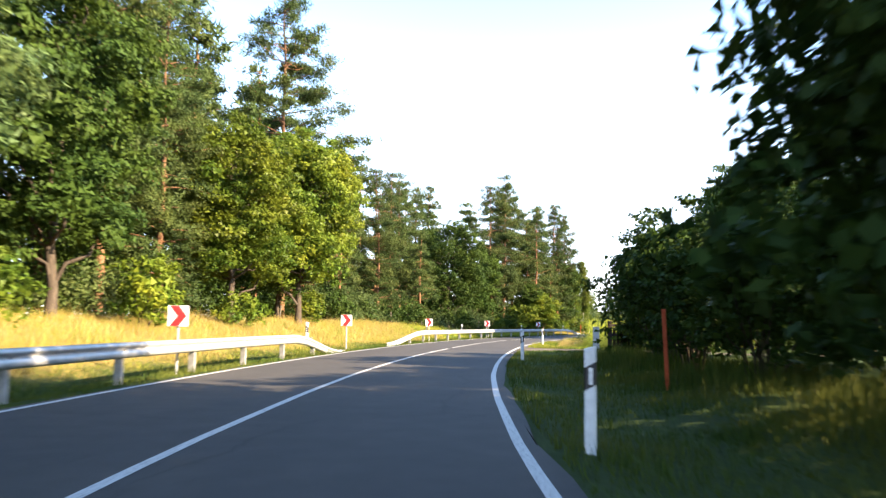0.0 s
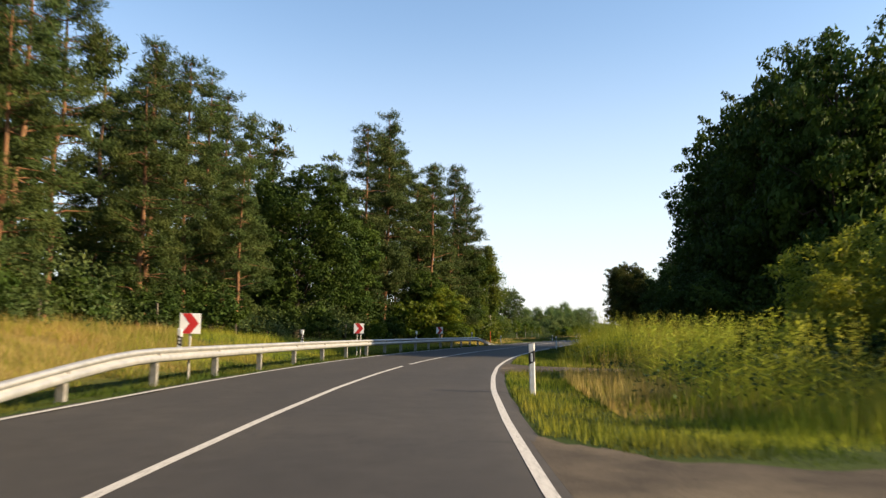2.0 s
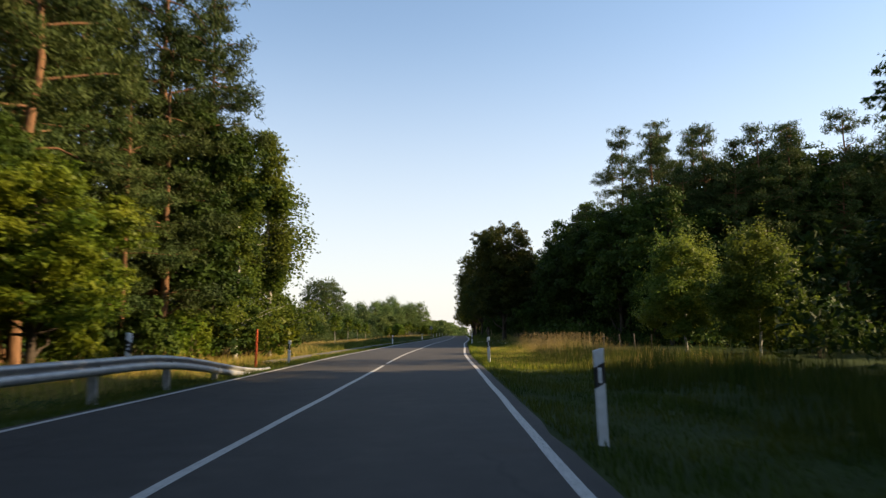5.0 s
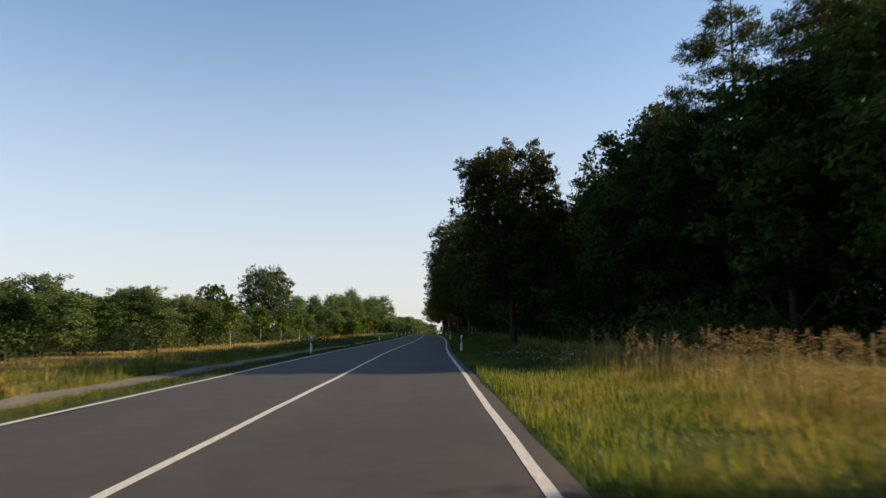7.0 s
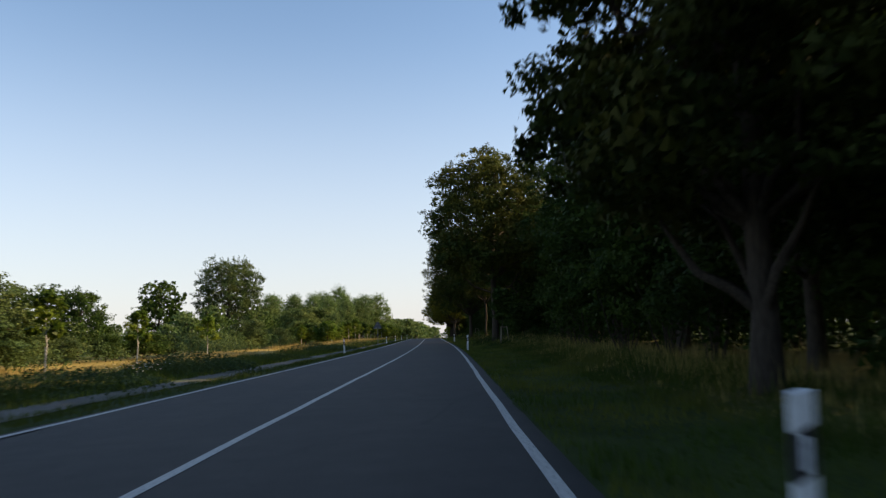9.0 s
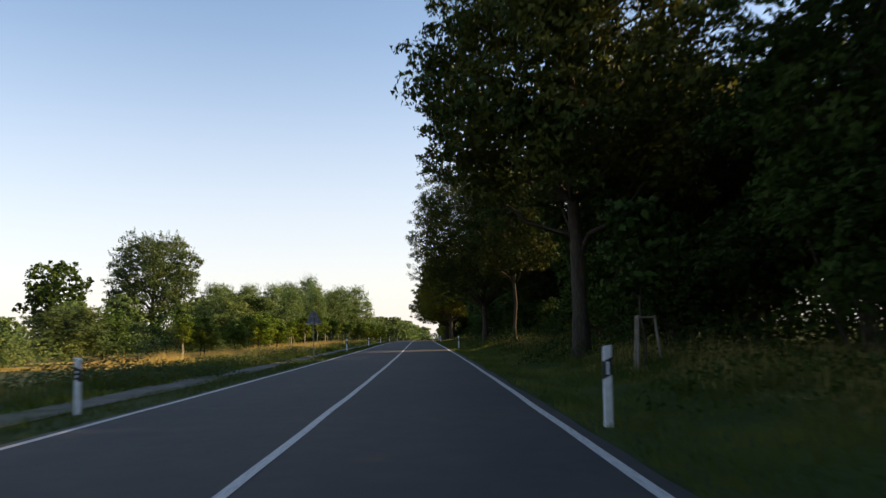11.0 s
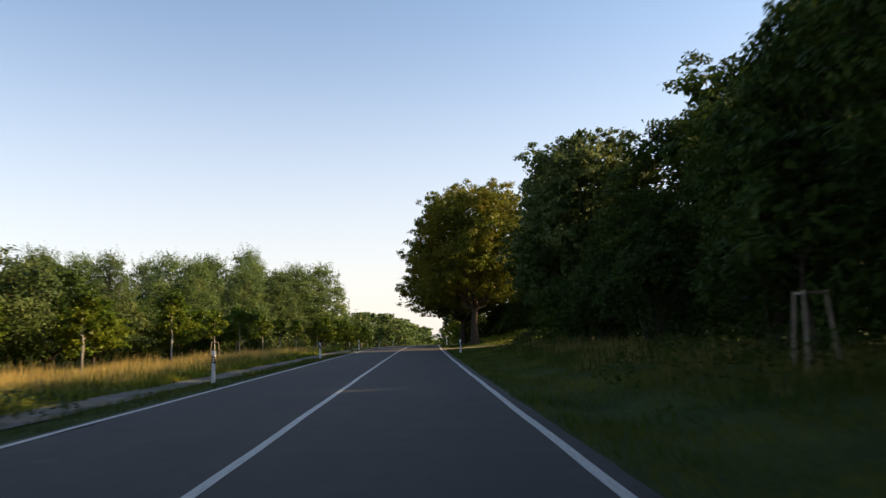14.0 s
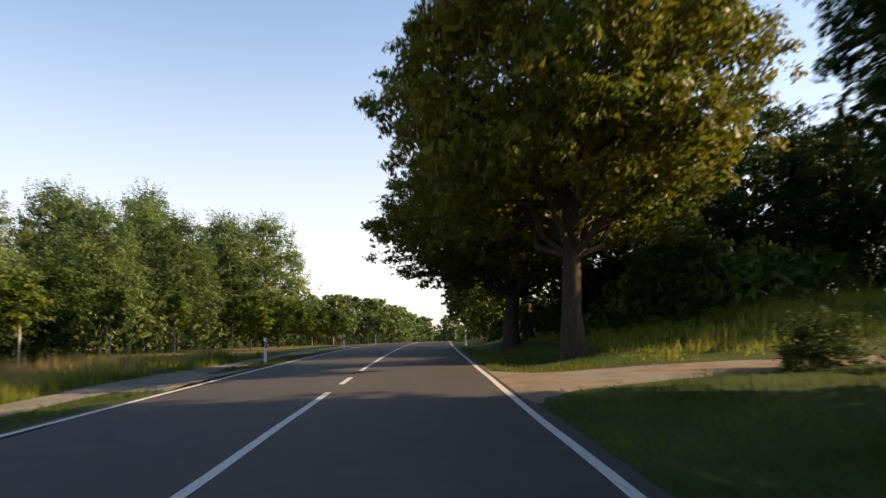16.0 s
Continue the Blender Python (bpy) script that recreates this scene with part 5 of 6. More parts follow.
FAR = [
    ("field_hedge", 189, -24, 6.0), ("field_hedge_b", 201, -24.6, 5.8, 0.9), ("field_hedge", 176, -25, 6.2), ("oak_field", 308.6, -43.2, 20.3), ("round", 300, -55, 15), ("field", 322, -40, 10), ("field", 294, -42, 9), 
    ("field", 195, -37, 5.4), ("field", 202, -40, 5.2), ("field", 211, -36, 3.6), ("field", 226, -42, 4.0), ("field", 236, -44, 4.2), ("field", 247, -42, 4.2), ("field", 268, -38, 5.6), ("field", 276, -41, 6.4), ("field", 285, -45, 7.5), ("field", 304, -36, 8), ("field", 315, -33, 7), ("field", 255, -37, 4.2), ("field", 218, -35, 3.4), ("field", 240, -36, 3.4),
    ("poplar", 334, -25, 12.3, 1.31), ("poplar", 340, -30, 13.9, 1.31), ("poplar", 345, -22, 12.3, 1.20), ("poplar", 350, -28, 14.9, 1.41), ("poplar", 355, -20, 12.9, 1.31), ("poplar", 360, -25, 15.6, 1.20), ("poplar", 366.5, -27.6, 18.2, 1.25), ("poplar", 362, -33, 16.0, 1.41),
    ("poplar", 368.5, -20, 15.4, 1.46), ("poplar", 371.5, -16.6, 15.7, 1.46), ("poplar", 374, -23, 14.9, 1.41), ("poplar", 330, -33, 12.9, 1.20), ("poplar", 325, -38, 12.9, 1.31), ("poplar", 338, -40, 13.9, 1.41), ("poplar", 352, -38, 14.9, 1.31),
    ("field", 388, -19, 8), ("field", 398, -16, 8), ("field", 410, -15, 9), ("field", 425, -16, 10), ("field", 440, -14, 10.5), ("field", 458, -13, 12), ("field", 480, -11, 12), ("field", 500, -10, 13), ("field", 515, -16, 14), ("field", 540, -12, 14), ("field", 570, -10, 15), ("field", 600, 5, 16), ("field", 620, -8, 16), ("field", 600, -25, 16),
    ("field", 640, 10, 11), ("field", 560, -30, 11), ("field", 520, -32, 11), ("field", 480, -30, 10), ("field", 440, -32, 10),
]
for s in range(122, 200, 5):
    FAR.append((("field_hedge", "field_hedge_b")[s % 2], s + pick.uniform(-1, 1), -20.5 + pick.uniform(-1.5, 1.0) - (3 if s < 135 else 0), pick.uniform(3.0, 4.6) * (0.55 if s > 182 else 1.0), pick.uniform(1.2, 1.6)))
for s in range(124, 200, 9):
    FAR.append(("field_hedge", s + pick.uniform(-2, 2), -26 + pick.uniform(-2, 2), pick.uniform(4.4, 6.6) * (0.55 if s > 190 else 1.0), pick.uniform(1.0, 1.35)))
for s in range(200, 268, 6):
    FAR.append((("field_hedge", "field_hedge_b")[(s // 6) % 2], s + pick.uniform(-1.5, 1.5), -20.5 + pick.uniform(-1.5, 1.5), pick.uniform(2.4, 3.8) * (0.62 if s < 226 else 1.0), pick.uniform(1.2, 1.7)))
for s in range(266, 336, 5):
    FAR.append((("field_hedge", "field_hedge_b")[s % 2], s + pick.uniform(-1, 1), -19.0 + pick.uniform(-1.0, 1.0), pick.uniform(4.2, 7.2), pick.uniform(1.0, 1.3)))
for s, d, h in [(238, -14.3, 3.2), (241, -14.8, 2.8), (247.5, -14.2, 3.1), (256, -14.0, 3.9), (264.6, -14.0, 3.4), (271, -15.2, 3.6), (287, -15.2, 4.2), (301, -15.4, 4.6), (318, -15.6, 5.0), (352, -13, 5), (360, -12.5, 5), (368, -12, 5), (376, -12, 5), (386, -12, 5.4)]:
    FAR.append(("young_oak", s, d, h, pick.uniform(1.05, 1.4)))
plant(MAKERS, LEFT + RIGHT + FAR)
thicket("undergrowth", "dark undergrowth deep in the pine wood", LEAF_OAK, 40000, -30, 112, -25, -15, 3.0, 7.0, 0.32, 81)
thicket("undergrowth", "dark undergrowth deep in the pine wood", NEEDLE, 11000, -30, 112, -42, -26, 4.0, 11.0, 0.9, 82)
# the gap keeps the same sun lane open through the undergrowth
thicket("undergrowth", "dark undergrowth deep in the roadside wood", LEAF_OAK, 50000, 150, 298, 12, 20, 2.5, 6.0, 0.27, 83, (237.6, 2.4))
thicket("undergrowth", "dark undergrowth deep in the roadside wood", LEAF_OAK, 30000, 140, 296, 22, 32, 4.0, 9.0, 0.45, 84, (237.6, 2.4))
thicket("undergrowth", "dark undergrowth behind the right-hand trees", LEAF_OAK, 16000, 58, 97, 15, 24, 2.5, 6.0, 0.33, 85)
thicket("undergrowth", "dark undergrowth behind the hedge", LEAF_OAK, 11000, -22, 17, 9, 18, 2.5, 5.0, 0.30, 86)
thicket("undergrowth", "dark undergrowth among the far pines", LEAF_OAK, 32000, 133, 154, 17, 44, 2.5, 6.0, 0.34, 87)
thicket("undergrowth", "dark undergrowth behind the young birches", LEAF_OAK, 9000, 96, 134, 26, 44, 2.0, 4.5, 0.65, 93)
thicket("undergrowth", "dark undergrowth behind the verge trees", LEAF_OAK, 20000, 250, 299, 11, 17, 2.0, 5.0, 0.26, 94)
thicket("undergrowth", "dark undergrowth beyond the grassy bank", LEAF_OAK, 7000, 308, 345, 26, 42, 3.0, 6.0, 0.6, 97)
thicket("scrub", "grey-green scrub beyond the field", LEAF_WILLOW, 15000, 118, 330, -62, -38, 1.8, 4.0, 0.6, 88)
thicket("scrub", "grey-green scrub under the aspens", LEAF_SCRUB, 16000, 318, 380, -42, -18, 2.0, 5.0, 0.5, 89)
thicket("scrub", "green scrub beside the field", LEAF_OAK, 9000, 258, 332, -34, -21, 3.0, 6.0, 0.5, 95)
thicket("weeds", "leafy weeds and nettles in the tall grass", LEAF_SCRUB, 9000, 33, 43, 8.0, 13, 0.5, 1.3, 0.10, 111)
thicket("weeds", "leafy weeds and nettles in the tall grass", LEAF_SCRUB, 14000, 51, 66, 7.5, 13, 0.6, 1.7, 0.10, 112)
thicket("hedge_foot", "green scrub at the foot of the field hedge", LEAF_SCRUB, 26000, 120, 200, -24.5, -18.0, 1.3, 3.0, 0.17, 121)
thicket("hedge_foot", "green scrub at the foot of the field hedge", LEAF_SCRUB, 22000, 200, 268, -26, -18, 1.2, 2.6, 0.17, 122)
thicket("undergrowth", "low growth under the trees on the bank", LEAF_OAK, 40000, -20, 62, -19, -13.2, 1.3, 3.4, 0.18, 124)
thicket("undergrowth", "low growth before the roadside wood", LEAF_OAK, 10000, 133, 166, 12, 19, 1.0, 2.6, 0.26, 125)
thicket("hedge_foot", "dark scrub at the foot of the aspens", LEAF_OAK, 26000, 264, 336, -22.5, -17.2, 1.8, 4.6, 0.17, 123)
thicket("weeds", "leafy weeds along the path", LEAF_SCRUB, 16000, 160, 262, -9.0, -7.0, 0.3, 0.8, 0.10, 113)
# the oak's dark leaf colour stands in for shade on these weeds
thicket("weeds", "leafy weeds under the avenue trees", LEAF_OAK, 14000, 196, 300, 7.5, 11.5, 0.4, 1.3, 0.12, 114)
thicket("undergrowth", "dark undergrowth between the far avenue trees", LEAF_OAK, 12000, 334, 480, 7.5, 13, 2.0, 5.0, 0.4, 115)
thicket("undergrowth", "dark undergrowth behind the chestnuts", LEAF_OAK, 8000, 316, 352, 11, 18, 1.5, 4.0, 0.5, 96)
thicket("undergrowth", "dark undergrowth on the slope", LEAF_OAK, 14000, 316, 350, 22, 38, 4.0, 8.0, 0.45, 97)
thicket("undergrowth", "green undergrowth at the edge of the pine wood", LEAF_OAK, 34000, 78, 118, -20, -11, 2.0, 5.5, 0.22, 98)
thicket("undergrowth", "dark growth deep in the pine wood", NEEDLE, 7000, 70, 122, -46, -30, 6.0, 12.0, 1.0, 99)
# lighter leaf than the growth behind, standing in for sunlight
thicket("undergrowth", "growth along the foot of the wood, sunlight put into its lighter leaves", LEAF_SCRUB, 21000, -12, 80, -14.5, -12.3, 1.2, 3.2, 0.17, 100)
thicket("undergrowth", "dark undergrowth behind the tall grass", LEAF_OAK, 8000, 92, 150, 20, 27, 1.5, 3.2, 0.40, 101)
thicket("far_woods", "distant line of trees", LEAF_OAK, 22000, 385, 700, -60, -15, 4.0, 9.0, 0.8, 90)
thicket("far_woods", "distant line of trees", LEAF_OAK, 14000, 385, 660, 14, 50, 5.0, 10.0, 0.8, 91)
thicket("far_woods", "distant line of trees", LEAF_OAK, 9000, 690, 760, -70, 60, 6.0, 12.0, 1.8, 92)


# young roadside trees, each tied to a stake or a frame
def young_tree(seed, h, label, leaf, bark, guarded):
    rng = np.random.default_rng(seed)
    ob = tagged(new("young_tree"), label, "tree", "young roadside trees")
    paths = [limb(rng, (0, 0, -0.2), (0.05, 0, h * 0.9), 0.045 if guarded else 0.033, 0.012, 0.04, 7)]
    bl = []
    for i in range(9):
        a, z = i * 2.4, h * (0.44 + 0.055 * i)
        q = (0.62 - 0.05 * i) * h / 4.2
        c = (math.cos(a) * q, math.sin(a) * q, z)
        bl.append((*c, 0.46 * h / 4.2, 0.46 * h / 4.2, 0.26 * h / 4.2))
        paths.append(limb(rng, (0.02, 0, z - 0.3), c, 0.016, 0.006, 0.03, 3))
    part("trunk", to_mesh("trunk", *tubes(paths, 6), bark, True), bark, ob)
    if guarded:
        part("trunk_guard", to_mesh("trunk_guard", *tubes([[(0.005, 0, 0.05, 0.040), (0.012, 0, 0.7, 0.038), (0.02, 0, 1.35, 0.038)]], 10), GUARD, True), GUARD, ob, "pale trunk guard")
    part("crown", to_mesh("crown", *foliage(rng, bl, 190, 6, 0.17, 0.11, 0.14, 0.3), leaf), leaf, ob)
    return ob


def tree_frame():
    """A frame of three timber stakes with cross pieces round a young trunk."""
    ob = tagged(new("tree_stake_frame"), "three-legged timber frame round a young tree", "tree stake", "tree stake frames")
    for i in range(3):
        a = radians(90 + 120 * i)
        lo, hi = (0.44 * math.cos(a), 0.44 * math.sin(a), -0.2), (0.28 * math.cos(a), 0.28 * math.sin(a), 1.32)
        part("stake", to_mesh("stake", *tubes([[(*lo, 0.035), (*hi, 0.032)]], 8), TIMBER, True), TIMBER, ob)
        b = radians(90 + 120 * (i + 1))
        p, q = (0.29 * math.cos(a), 0.29 * math.sin(a), 1.27), (0.29 * math.cos(b), 0.29 * math.sin(b), 1.27)
        part("cross_piece", to_mesh("cross_piece", *tubes([[(*p, 0.028), (*q, 0.028)]], 6), TIMBER, True), TIMBER, ob)
    return ob


GUARD = plain("pale_trunk_guard", (0.26, 0.25, 0.22), (0.42, 0.41, 0.37), 5, 0.7, 0.2, bump=0.15)
TRUNKPALE = plain("pale_young_bark", (0.22, 0.20, 0.17), (0.42, 0.39, 0.34), 6, 0.9, 0.1, bump=0.3)
yt = young_tree(71, 4.2, "young yellow-green tree with a thin pale trunk", LEAF_MAPLE, TRUNKPALE, True)
# same young tree with dark leaves and bark that carry the avenue's shade
yt_shade = young_tree(72, 4.2, "young tree staked among the avenue trees, shade put into its dark green", LEAF_OAK, BARK, False)
fr = tree_frame()
ROW = [(166.5, -13.7, 4.0, 0), (176.0, -13.7, 3.8, 0), (185.4, -13.9, 3.2, 0), (199.4, -14.6, 3.2, 0), (233, -13.9, 2.8, 0), (251, -14, 3.4, 0),
       (262, -14.2, 3.8, 0), (276.3, -14.5, 3.4, 1), (283, -13.9, 4.2, 0), (295.4, -14.0, 4.9, 0), (305.6, -14.2, 4.0, 1), (313, -14.2, 4.2, 1), (321, -14.0, 4.0, 0), (329, -14, 4.0, 0), (338, -14, 4, 0), (347, -13, 4, 0), (380, -13, 4, 0), (390, -12, 4, 0), (400, -12, 4, 0)]
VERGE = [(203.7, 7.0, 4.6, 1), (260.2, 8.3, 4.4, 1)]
for first_tree, places in ((yt, ROW), (yt_shade, VERGE)):
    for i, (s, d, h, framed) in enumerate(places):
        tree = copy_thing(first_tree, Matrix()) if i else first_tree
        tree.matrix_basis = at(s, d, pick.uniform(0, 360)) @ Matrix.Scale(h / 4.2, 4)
stakes = [(s, d) for s, d, h, framed in ROW + VERGE if framed]
for i, (s, d) in enumerate(stakes):
    (copy_thing(fr, Matrix()) if i else fr).matrix_basis = at(s, d, 20)

# thin timber fence posts
fp = tagged(new("fence_post"), "thin weathered timber fence post", "fence post", "fence posts")
POSTWOOD = plain("weathered_post", (0.07, 0.06, 0.05), (0.15, 0.13, 0.105), 5, 0.9, 0.1, bump=0.4, stretch=(6, 6, 0.6))
part("shaft", one_box((0, 0, 0.45), (0.07, 0.07, 1.5), 0.015), POSTWOOD, fp)
first = True
for s, d in [(116.5, 14.5), (119.5, 14.2), (123, 14), (127, 13.6), (131, 13.2), (135, 12.6), (139, 12.0), (143, 11.4), (147, 10.8), (151, 10.4), (118, -17), (125, -16.5), (132, -16.0), (140, -15.6), (148, -15.4), (156, -15.3), (31, -11.8), (44, -11.8), (51, -11.6), (58, -11.4), (66, -11.2), (73, -10.8)]:
    m = at(s, d, pick.uniform(0, 90), -0.05, pick.uniform(0.85, 1.15), (pick.uniform(-4, 4), pick.uniform(-4, 4)))
    if first:
        fp.matrix_basis, first = m, False
    else:
        copy_thing(fp, m)


# ---------------------------------------------------------------- grasses
def grass(name, label, mat, n, s0, s1, d0, d1, h0, h1, width, lean=0.35, seed=1, clump=0.0, keep=None, edge=0.0, slope=0.0):
    """Blades of one triangle each, set over a stretch of the plan; clump: how far they gather; edge, slope: they rise from the line d = edge over slope metres."""
    rng = np.random.default_rng(seed)
    s, d = rng.uniform(s0, s1, n), rng.uniform(d0, d1, n)
    if clump:
        k = max(8, n // 40)
        cs, cd = rng.uniform(s0, s1, k), rng.uniform(d0, d1, k)
        i = rng.integers(0, k, n)
        s, d = cs[i] + rng.normal(0, clump, n), np.clip(cd[i] + rng.normal(0, clump, n), min(d0, d1), max(d0, d1))
    ok = ~((d > -6.02 + 0.12 * np.sin(s * 1.1)) & (d < -5.16 + 0.10 * np.sin(s * 0.7)) & (s > 104)) & ~((s > 307.5) & (s < 316.5) & (d < -3) & (d > -6.5))
    for rows in (DRIVE_A, DRIVE_B, TRACK):
        q = np.array(rows)
        ok &= ~((d > 3.4) & (d < q[-1, 0]) & (s > np.interp(d, q[:, 0], q[:, 1]) - 0.03 + 0.1 * np.sin(d * 5)) & (s < np.interp(d, q[:, 0], q[:, 2]) + 0.03 + 0.1 * np.sin(d * 5)))
    if keep is not None:
        ok &= keep(s, d)
    s, d = s[ok], d[ok]
    n = len(s)
    x, y = plan(s, d)
    z = rise(s, d) - 0.02
    h = rng.uniform(h0, h1, n) * rng.uniform(0.7, 1.1, n)
    h = h * (0.72 + 0.30 * np.sin(s * 0.9 + d * 0.7) * np.sin(s * 0.37 - d * 1.3) + 0.22 * np.sin(s * 2.1 + 1) * np.sin(d * 1.9))
    if slope:
        h = h * (0.18 + 0.82 * ease((np.abs(d) - edge) + 0.5 * np.sin(s * 0.8) + 0.3 * np.sin(s * 2.3), 0, slope))
    a = rng.uniform(0, 2 * np.pi, n)
    b = rng.uniform(0, 2 * np.pi, n)
    ln = h * lean * rng.uniform(0.1, 1.0, n)
    w = width * rng.uniform(0.6, 1.3, n) / 2
    root = np.stack([x, y, z], 1)
    side = np.stack([np.cos(a) * w, np.sin(a) * w, 0 * a], 1)
    tip = root + np.stack([np.cos(b) * ln, np.sin(b) * ln, h], 1)
    co = np.stack([root - side, root + side, tip], 1).reshape(-1, 3)
    ob = new(name, to_mesh(name, co, np.arange(3 * n).reshape(-1, 3), mat))
    return tagged(ob, label, "grass", kind="stuff")


# mown verges
grass("verge_grass", "short green grass of the verge", BLADE, 84000, -14, 110, 3.60, 6.8, 0.07, 0.24, 0.020, seed=1)
grass("verge_grass", "short green grass of the verge", BLADE, 120000, 110, 330, 3.60, 6.6, 0.07, 0.24, 0.022, seed=2)
grass("verge_grass", "short green grass of the verge", BLADE, 60000, -5, 110, -6.5, -3.60, 0.07, 0.26, 0.022, seed=3)
grass("verge_grass", "short green grass of the verge", BLADE, 70000, 110, 330, -7.5, -3.60, 0.07, 0.24, 0.024, seed=4)
grass("verge_grass", "yellow-green verge grass, sunlight put into its brighter colour", LUSH, 26000, 29, 66, 3.64, 7.5, 0.08, 0.30, 0.016, seed=30)
grass("verge_grass", "yellowing grass on the sunny verge", STRAW, 9000, 98, 132, 4.2, 9.0, 0.10, 0.35, 0.016, seed=31)
# meadow on the bank, ripe and dry
grass("meadow_grass", "tall dry straw-coloured meadow grass", STRAW, 56000, -8, 50, -12.0, -5.2, 0.25, 0.72, 0.017, seed=5, edge=5.2, slope=2.5, lean=0.85, clump=0.5)
grass("meadow_grass", "tall green meadow grass", LUSH, 40000, -8, 60, -12.5, -4.6, 0.20, 0.60, 0.017, lean=0.7, seed=6, edge=4.6, slope=2.5, clump=0.5)
grass("meadow_grass", "tall dry grass below the wood", STRAW, 16000, 84, 125, -9.0, -4.8, 0.3, 0.75, 0.018, seed=7, edge=4.8, slope=1.5)
grass("meadow_grass", "tall green grass behind the rail", LUSH, 24000, 45, 115, -10.0, -4.8, 0.2, 0.6, 0.020, seed=8, edge=4.8, slope=2.0)
# tall growth right of the road between the drives
grass("tall_grass", "tall yellow-green grass beside the drive", LUSH, 17000, 29.5, 43.0, 5.6, 10.4, 0.5, 1.5, 0.016, seed=9, clump=0.35, edge=6.0, slope=3.0)
grass("tall_grass", "dry patches in the drive's grass", STRAW, 9000, 32, 43.0, 5.2, 11, 0.25, 0.8, 0.016, seed=32, clump=0.5)
grass("tall_grass", "tall yellow-green grass beside the drive", LUSH, 34000, 50.4, 61.5, 5.6, 12.5, 1.0, 2.4, 0.020, seed=10, clump=0.45, edge=5.8, slope=1.7, lean=0.75)
# past the LUSH stretch the darker blade colour stands in for shade
grass("tall_grass", "tall green grass on the right verge", BLADE, 36000, 60, 110, 5.6, 14, 0.3, 1.1, 0.022, seed=11, clump=0.3, edge=5.6, slope=2.5)
grass("tall_grass", "ripe seed stalks above the grass", STRAW, 1300, 38, 68, 6.2, 10.5, 0.9, 1.7, 0.013, seed=12, edge=5.4, slope=1.5)
grass("tall_grass", "dry tall grass before the wood", STRAW, 24000, 96, 215, 6.4, 13, 0.3, 0.95, 0.020, seed=13, clump=0.35, edge=6.2, slope=3.0)
grass("tall_grass", "green tall grass before the wood", BLADE, 44000, 100, 300, 5.4, 11, 0.25, 0.85, 0.022, seed=14, clump=0.3, edge=5.4, slope=2.5)
grass("tall_grass", "dry stalks under the avenue trees", STRAW, 14000, 200, 300, 6.0, 11, 0.3, 0.9, 0.018, seed=33, clump=0.4, edge=5.8, slope=2.5)
grass("tall_grass", "tall grass under the hedge", BLADE, 22000, -12, 22, 5.6, 9.5, 0.3, 0.8, 0.020, seed=15, clump=0.3, edge=5.4, slope=2.0)
# left of the path
grass("tall_grass", "green weeds left of the path", BLADE, 46000, 110, 330, -10.5, -6.1, 0.25, 0.70, 0.026, seed=16, clump=0.35)
grass("tall_grass", "green weeds left of the path, sunlight put into their brighter colour", LUSH, 16000, 225, 330, -10.5, -6.1, 0.2, 0.6, 0.022, seed=34, clump=0.45)
grass("tall_grass", "dry grass left of the path", STRAW, 36000, 225, 330, -16, -7.4, 0.35, 0.95, 0.022, seed=17, clump=0.45)
grass("tall_grass", "dry grass left of the path", STRAW, 14000, 112, 208, -17, -8.5, 0.25, 0.55, 0.026, seed=18, clump=0.45)
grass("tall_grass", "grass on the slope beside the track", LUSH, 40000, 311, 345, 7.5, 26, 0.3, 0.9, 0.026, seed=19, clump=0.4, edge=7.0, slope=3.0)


grass("verge_grass", "grass under the avenue trees, shade put into its dark blades", BLADE, 60000, 140, 300, 6.0, 9.8, 0.12, 0.42, 0.022, seed=35)
grass("verge_grass", "grass along the sandy track", BLADE, 22000, 296, 322, 5.5, 26, 0.10, 0.36, 0.024, seed=36)
grass("verge_grass", "tufts along the path's edge", BLADE, 16000, 104, 330, -5.25, -4.75, 0.06, 0.22, 0.022, seed=37)
grass("verge_grass", "tufts along the path's edge", LUSH, 14000, 104, 330, -6.7, -5.95, 0.08, 0.30, 0.022, seed=38)


grass("verge_grass", "yellow-green verge grass, sunlight put into its brighter colour", LUSH, 26000, 97, 130, 3.64, 9.0, 0.08, 0.34, 0.016, seed=39)
grass("tall_grass", "ripe seed stalks on the sunny verge", STRAW, 2400, 108, 132, 7.2, 11.5, 0.7, 1.25, 0.014, seed=40, clump=0.5)


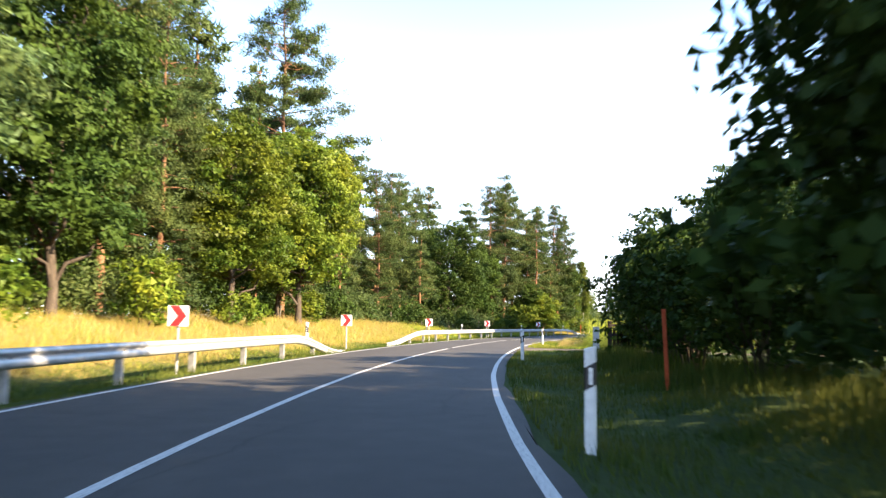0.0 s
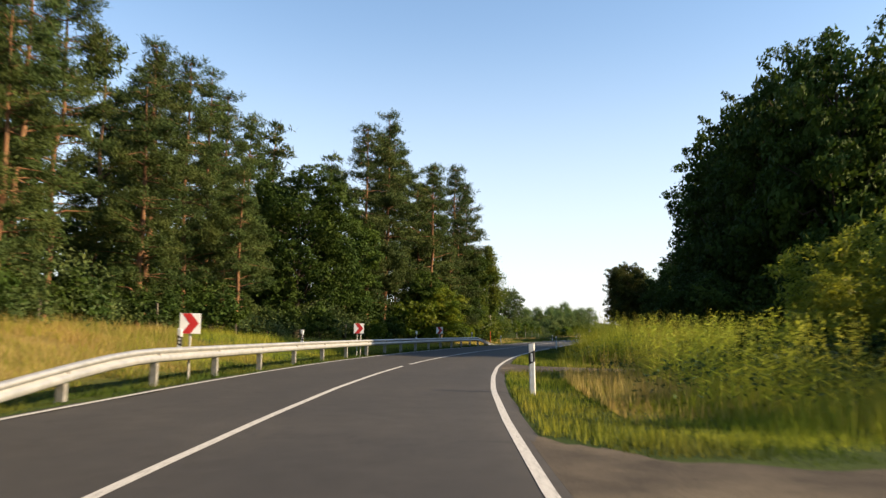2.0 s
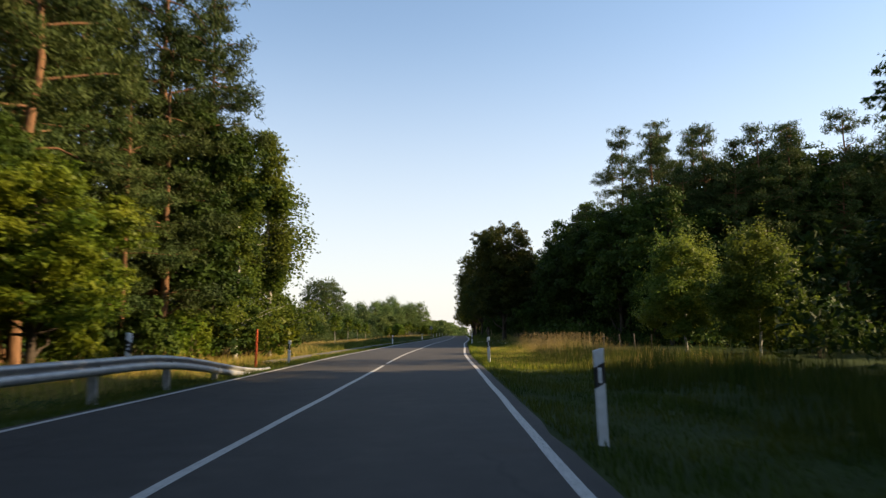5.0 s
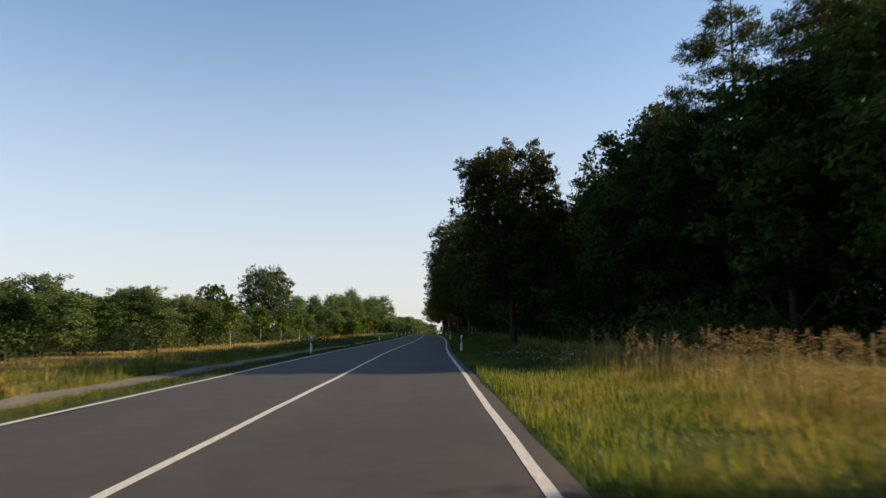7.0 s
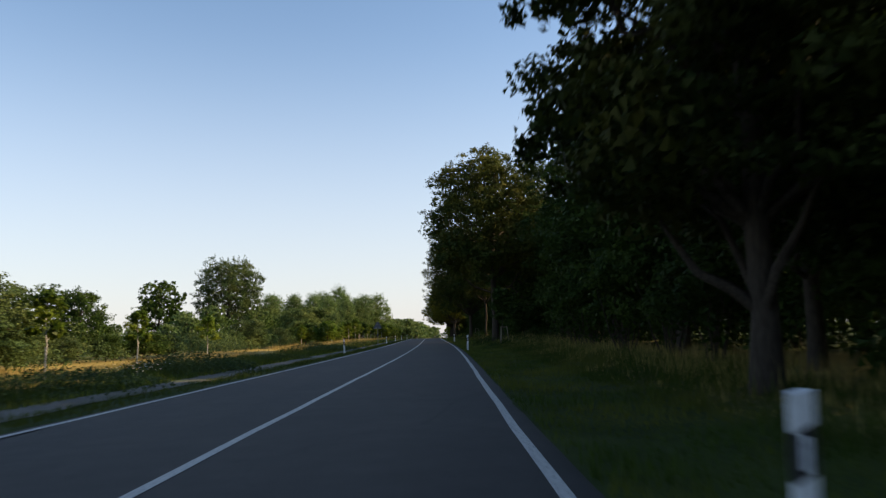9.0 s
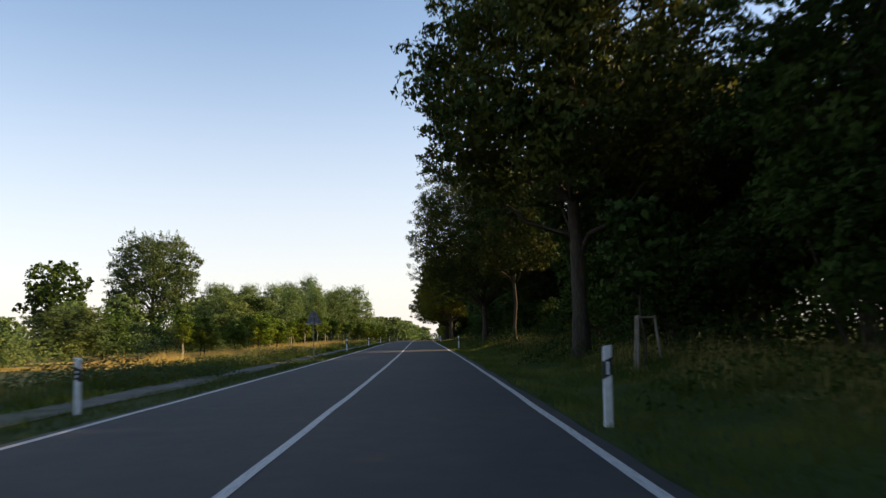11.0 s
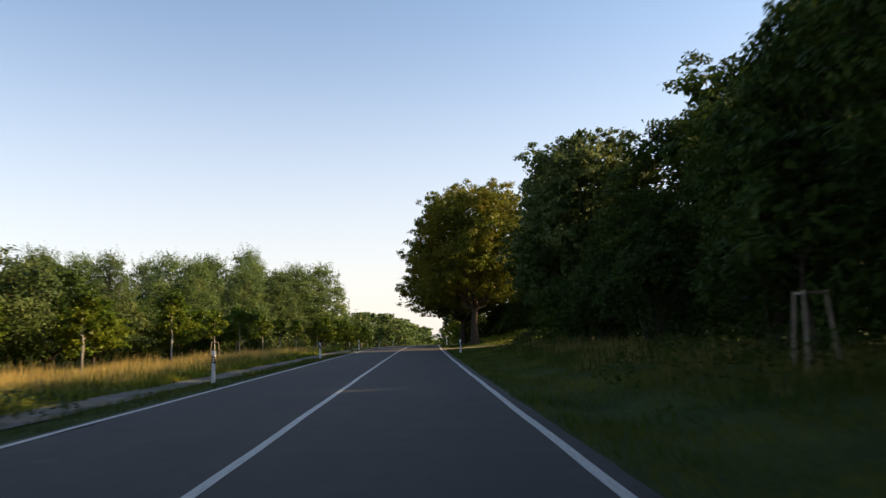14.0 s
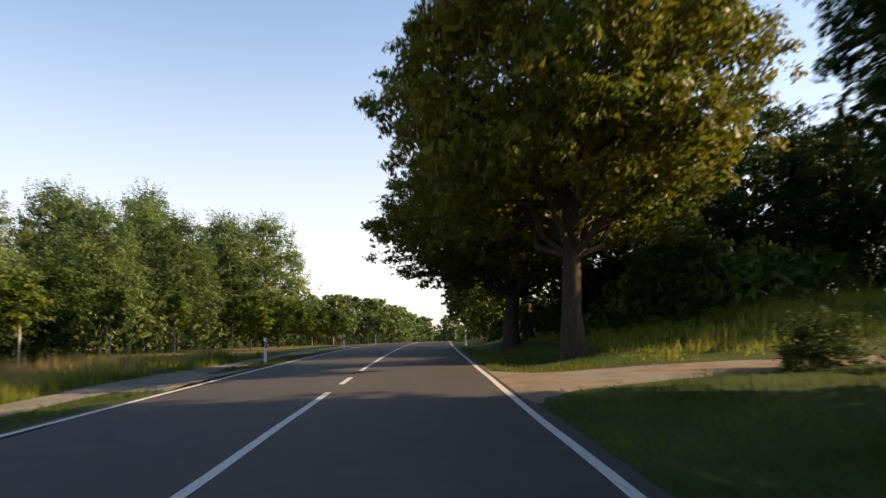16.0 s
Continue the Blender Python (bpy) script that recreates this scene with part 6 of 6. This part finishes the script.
def reeds(label, n, s0, s1, d0, d1, h0, h1, seed, mat):
    """Tall grass stalks, each with a loose feathery head of small seeds and two narrow blades."""
    rng = np.random.default_rng(seed)
    s, d = rng.uniform(s0, s1, n), rng.uniform(d0, d1, n)
    x, y = plan(s, d)
    z, h = rise(s, d), rng.uniform(h0, h1, n)
    bend = rng.normal(0, 0.10, (n, 2)) * h[:, None]
    root = np.stack([x, y, z], 1)
    tip = root + np.concatenate([bend, h[:, None]], 1)
    w = np.array([0.006, 0.004, 0.0])
    stalk = np.stack([root - w, root + w, tip], 1)
    head = []
    for q in range(16):
        f = rng.uniform(0.80, 1.04, (n, 1))
        c = root + (tip - root) * f + rng.normal(size=(n, 3)) * 0.045 * (1.2 - f) / 0.3
        e = rng.normal(size=(n, 3)) * 0.020
        head.append(np.stack([c - e, c + e * 0.4 + np.array([0.008, 0, 0.004]), c + np.array([0, 0, 0.035]) + e], 1))
    for q in range(3):
        f = rng.uniform(0.15, 0.6, (n, 1))
        c = root + (tip - root) * f
        a = rng.uniform(0, 6.28, n)
        out = np.stack([np.cos(a), np.sin(a), 0.4 + 0 * a], 1) * (0.26 * h)[:, None]
        head.append(np.stack([c, c + np.array([0, 0, 0.022]), c + out], 1))
    co = np.concatenate([stalk] + head).reshape(-1, 3)
    tagged(new("reeds", to_mesh("reeds", co, np.arange(len(co)).reshape(-1, 3), mat)), label, "reeds", kind="stuff")


reeds("tall reed grass with feathery heads beside the drive", 520, 51.0, 63, 7.2, 13, 1.2, 2.2, 61, LUSH)
reeds("tall reed grass with feathery heads before the bushes", 420, 31.5, 43, 6.8, 10.2, 1.0, 1.75, 62, LUSH)
reeds("ripe brown reed stalks on the sunny verge", 420, 112, 134, 7.4, 12, 0.7, 1.2, 63, RIPE)


def stones(label, n, rows, seed):
    """Small stones and clods strewn along both edges of a drive."""
    rng = np.random.default_rng(seed)
    q = np.array(rows)
    d = rng.uniform(3.7, 14, n)
    s = np.where(rng.random(n) < 0.5, np.interp(d, q[:, 0], q[:, 1]) + rng.normal(0.25, 0.3, n), np.interp(d, q[:, 0], q[:, 2]) - rng.normal(0.25, 0.3, n))
    x, y = plan(s, d)
    z = rise(s, d) + 0.02
    r = rng.uniform(0.012, 0.035, n)
    base = np.array([(1, 0, 0), (0, 1, 0), (-1, 0, 0), (0, -1, 0), (0, 0, 0.8), (0, 0, -0.8)])
    tri = np.array([(0, 1, 4), (1, 2, 4), (2, 3, 4), (3, 0, 4), (1, 0, 5), (2, 1, 5), (3, 2, 5), (0, 3, 5)])
    co = np.stack([x, y, z], 1)[:, None] + base[None] * r[:, None, None] * rng.uniform(0.6, 1.3, (n, 6, 1))
    fa = tri[None] + 6 * np.arange(n)[:, None, None]
    tagged(new("stones", to_mesh("stones", co.reshape(-1, 3), fa.reshape(-1, 3), DIRT)), label, "stones", kind="stuff")


stones("small stones and clods along the sandy track", 260, TRACK, 51)


def umbels(label, n, s0, s1, d0, d1, seed):
    """White umbel flowers: a thin stalk with a flat head of small florets."""
    rng = np.random.default_rng(seed)
    k = max(3, n // 9)
    i = rng.integers(0, k, n)
    s = rng.uniform(s0, s1, k)[i] + rng.normal(0, 0.5, n)
    d = np.clip(rng.uniform(d0, d1, k)[i] + rng.normal(0, 0.35, n), d0 - 0.3, d1 + 0.3)
    x, y = plan(s, d)
    z, h = rise(s, d), rng.uniform(0.30, 0.60, n)
    co, fa = [], []
    for j in range(n):
        top = np.array([x[j] + rng.normal(0, 0.05), y[j] + rng.normal(0, 0.05), z[j] + h[j]])
        for q in range(14):
            r, a = 0.021 * math.sqrt((q + 0.5) / 14), q * 2.4
            c = top + np.array([r * math.cos(a), r * math.sin(a), 0.012 * math.cos(r * 60)])
            e = 0.006
            m = len(co)
            co += [c + (e, 0, 0.004), c + (0, e, 0), c - (e, 0, -0.004), c - (0, e, 0)]
            fa.append((m, m + 1, m + 2, m + 3))
    tagged(new("wild_flowers", to_mesh("wild_flowers", co, fa, FLOWER)), label, "flowers", kind="stuff")
    grass("flower_stalks", "thin green stalks of the white flowers", BLADE, n, s0, s1, d0, d1, 0.3, 0.5, 0.012, seed=seed)


umbels("white umbel flowers in the verge grass", 12, 58, 78, 4.5, 6.4, 41)
umbels("white umbel flowers in the sunny verge", 60, 127.5, 137, 4.7, 6.4, 42)
umbels("white umbel flowers left of the path", 60, 165, 190, -9.5, -6.6, 44)
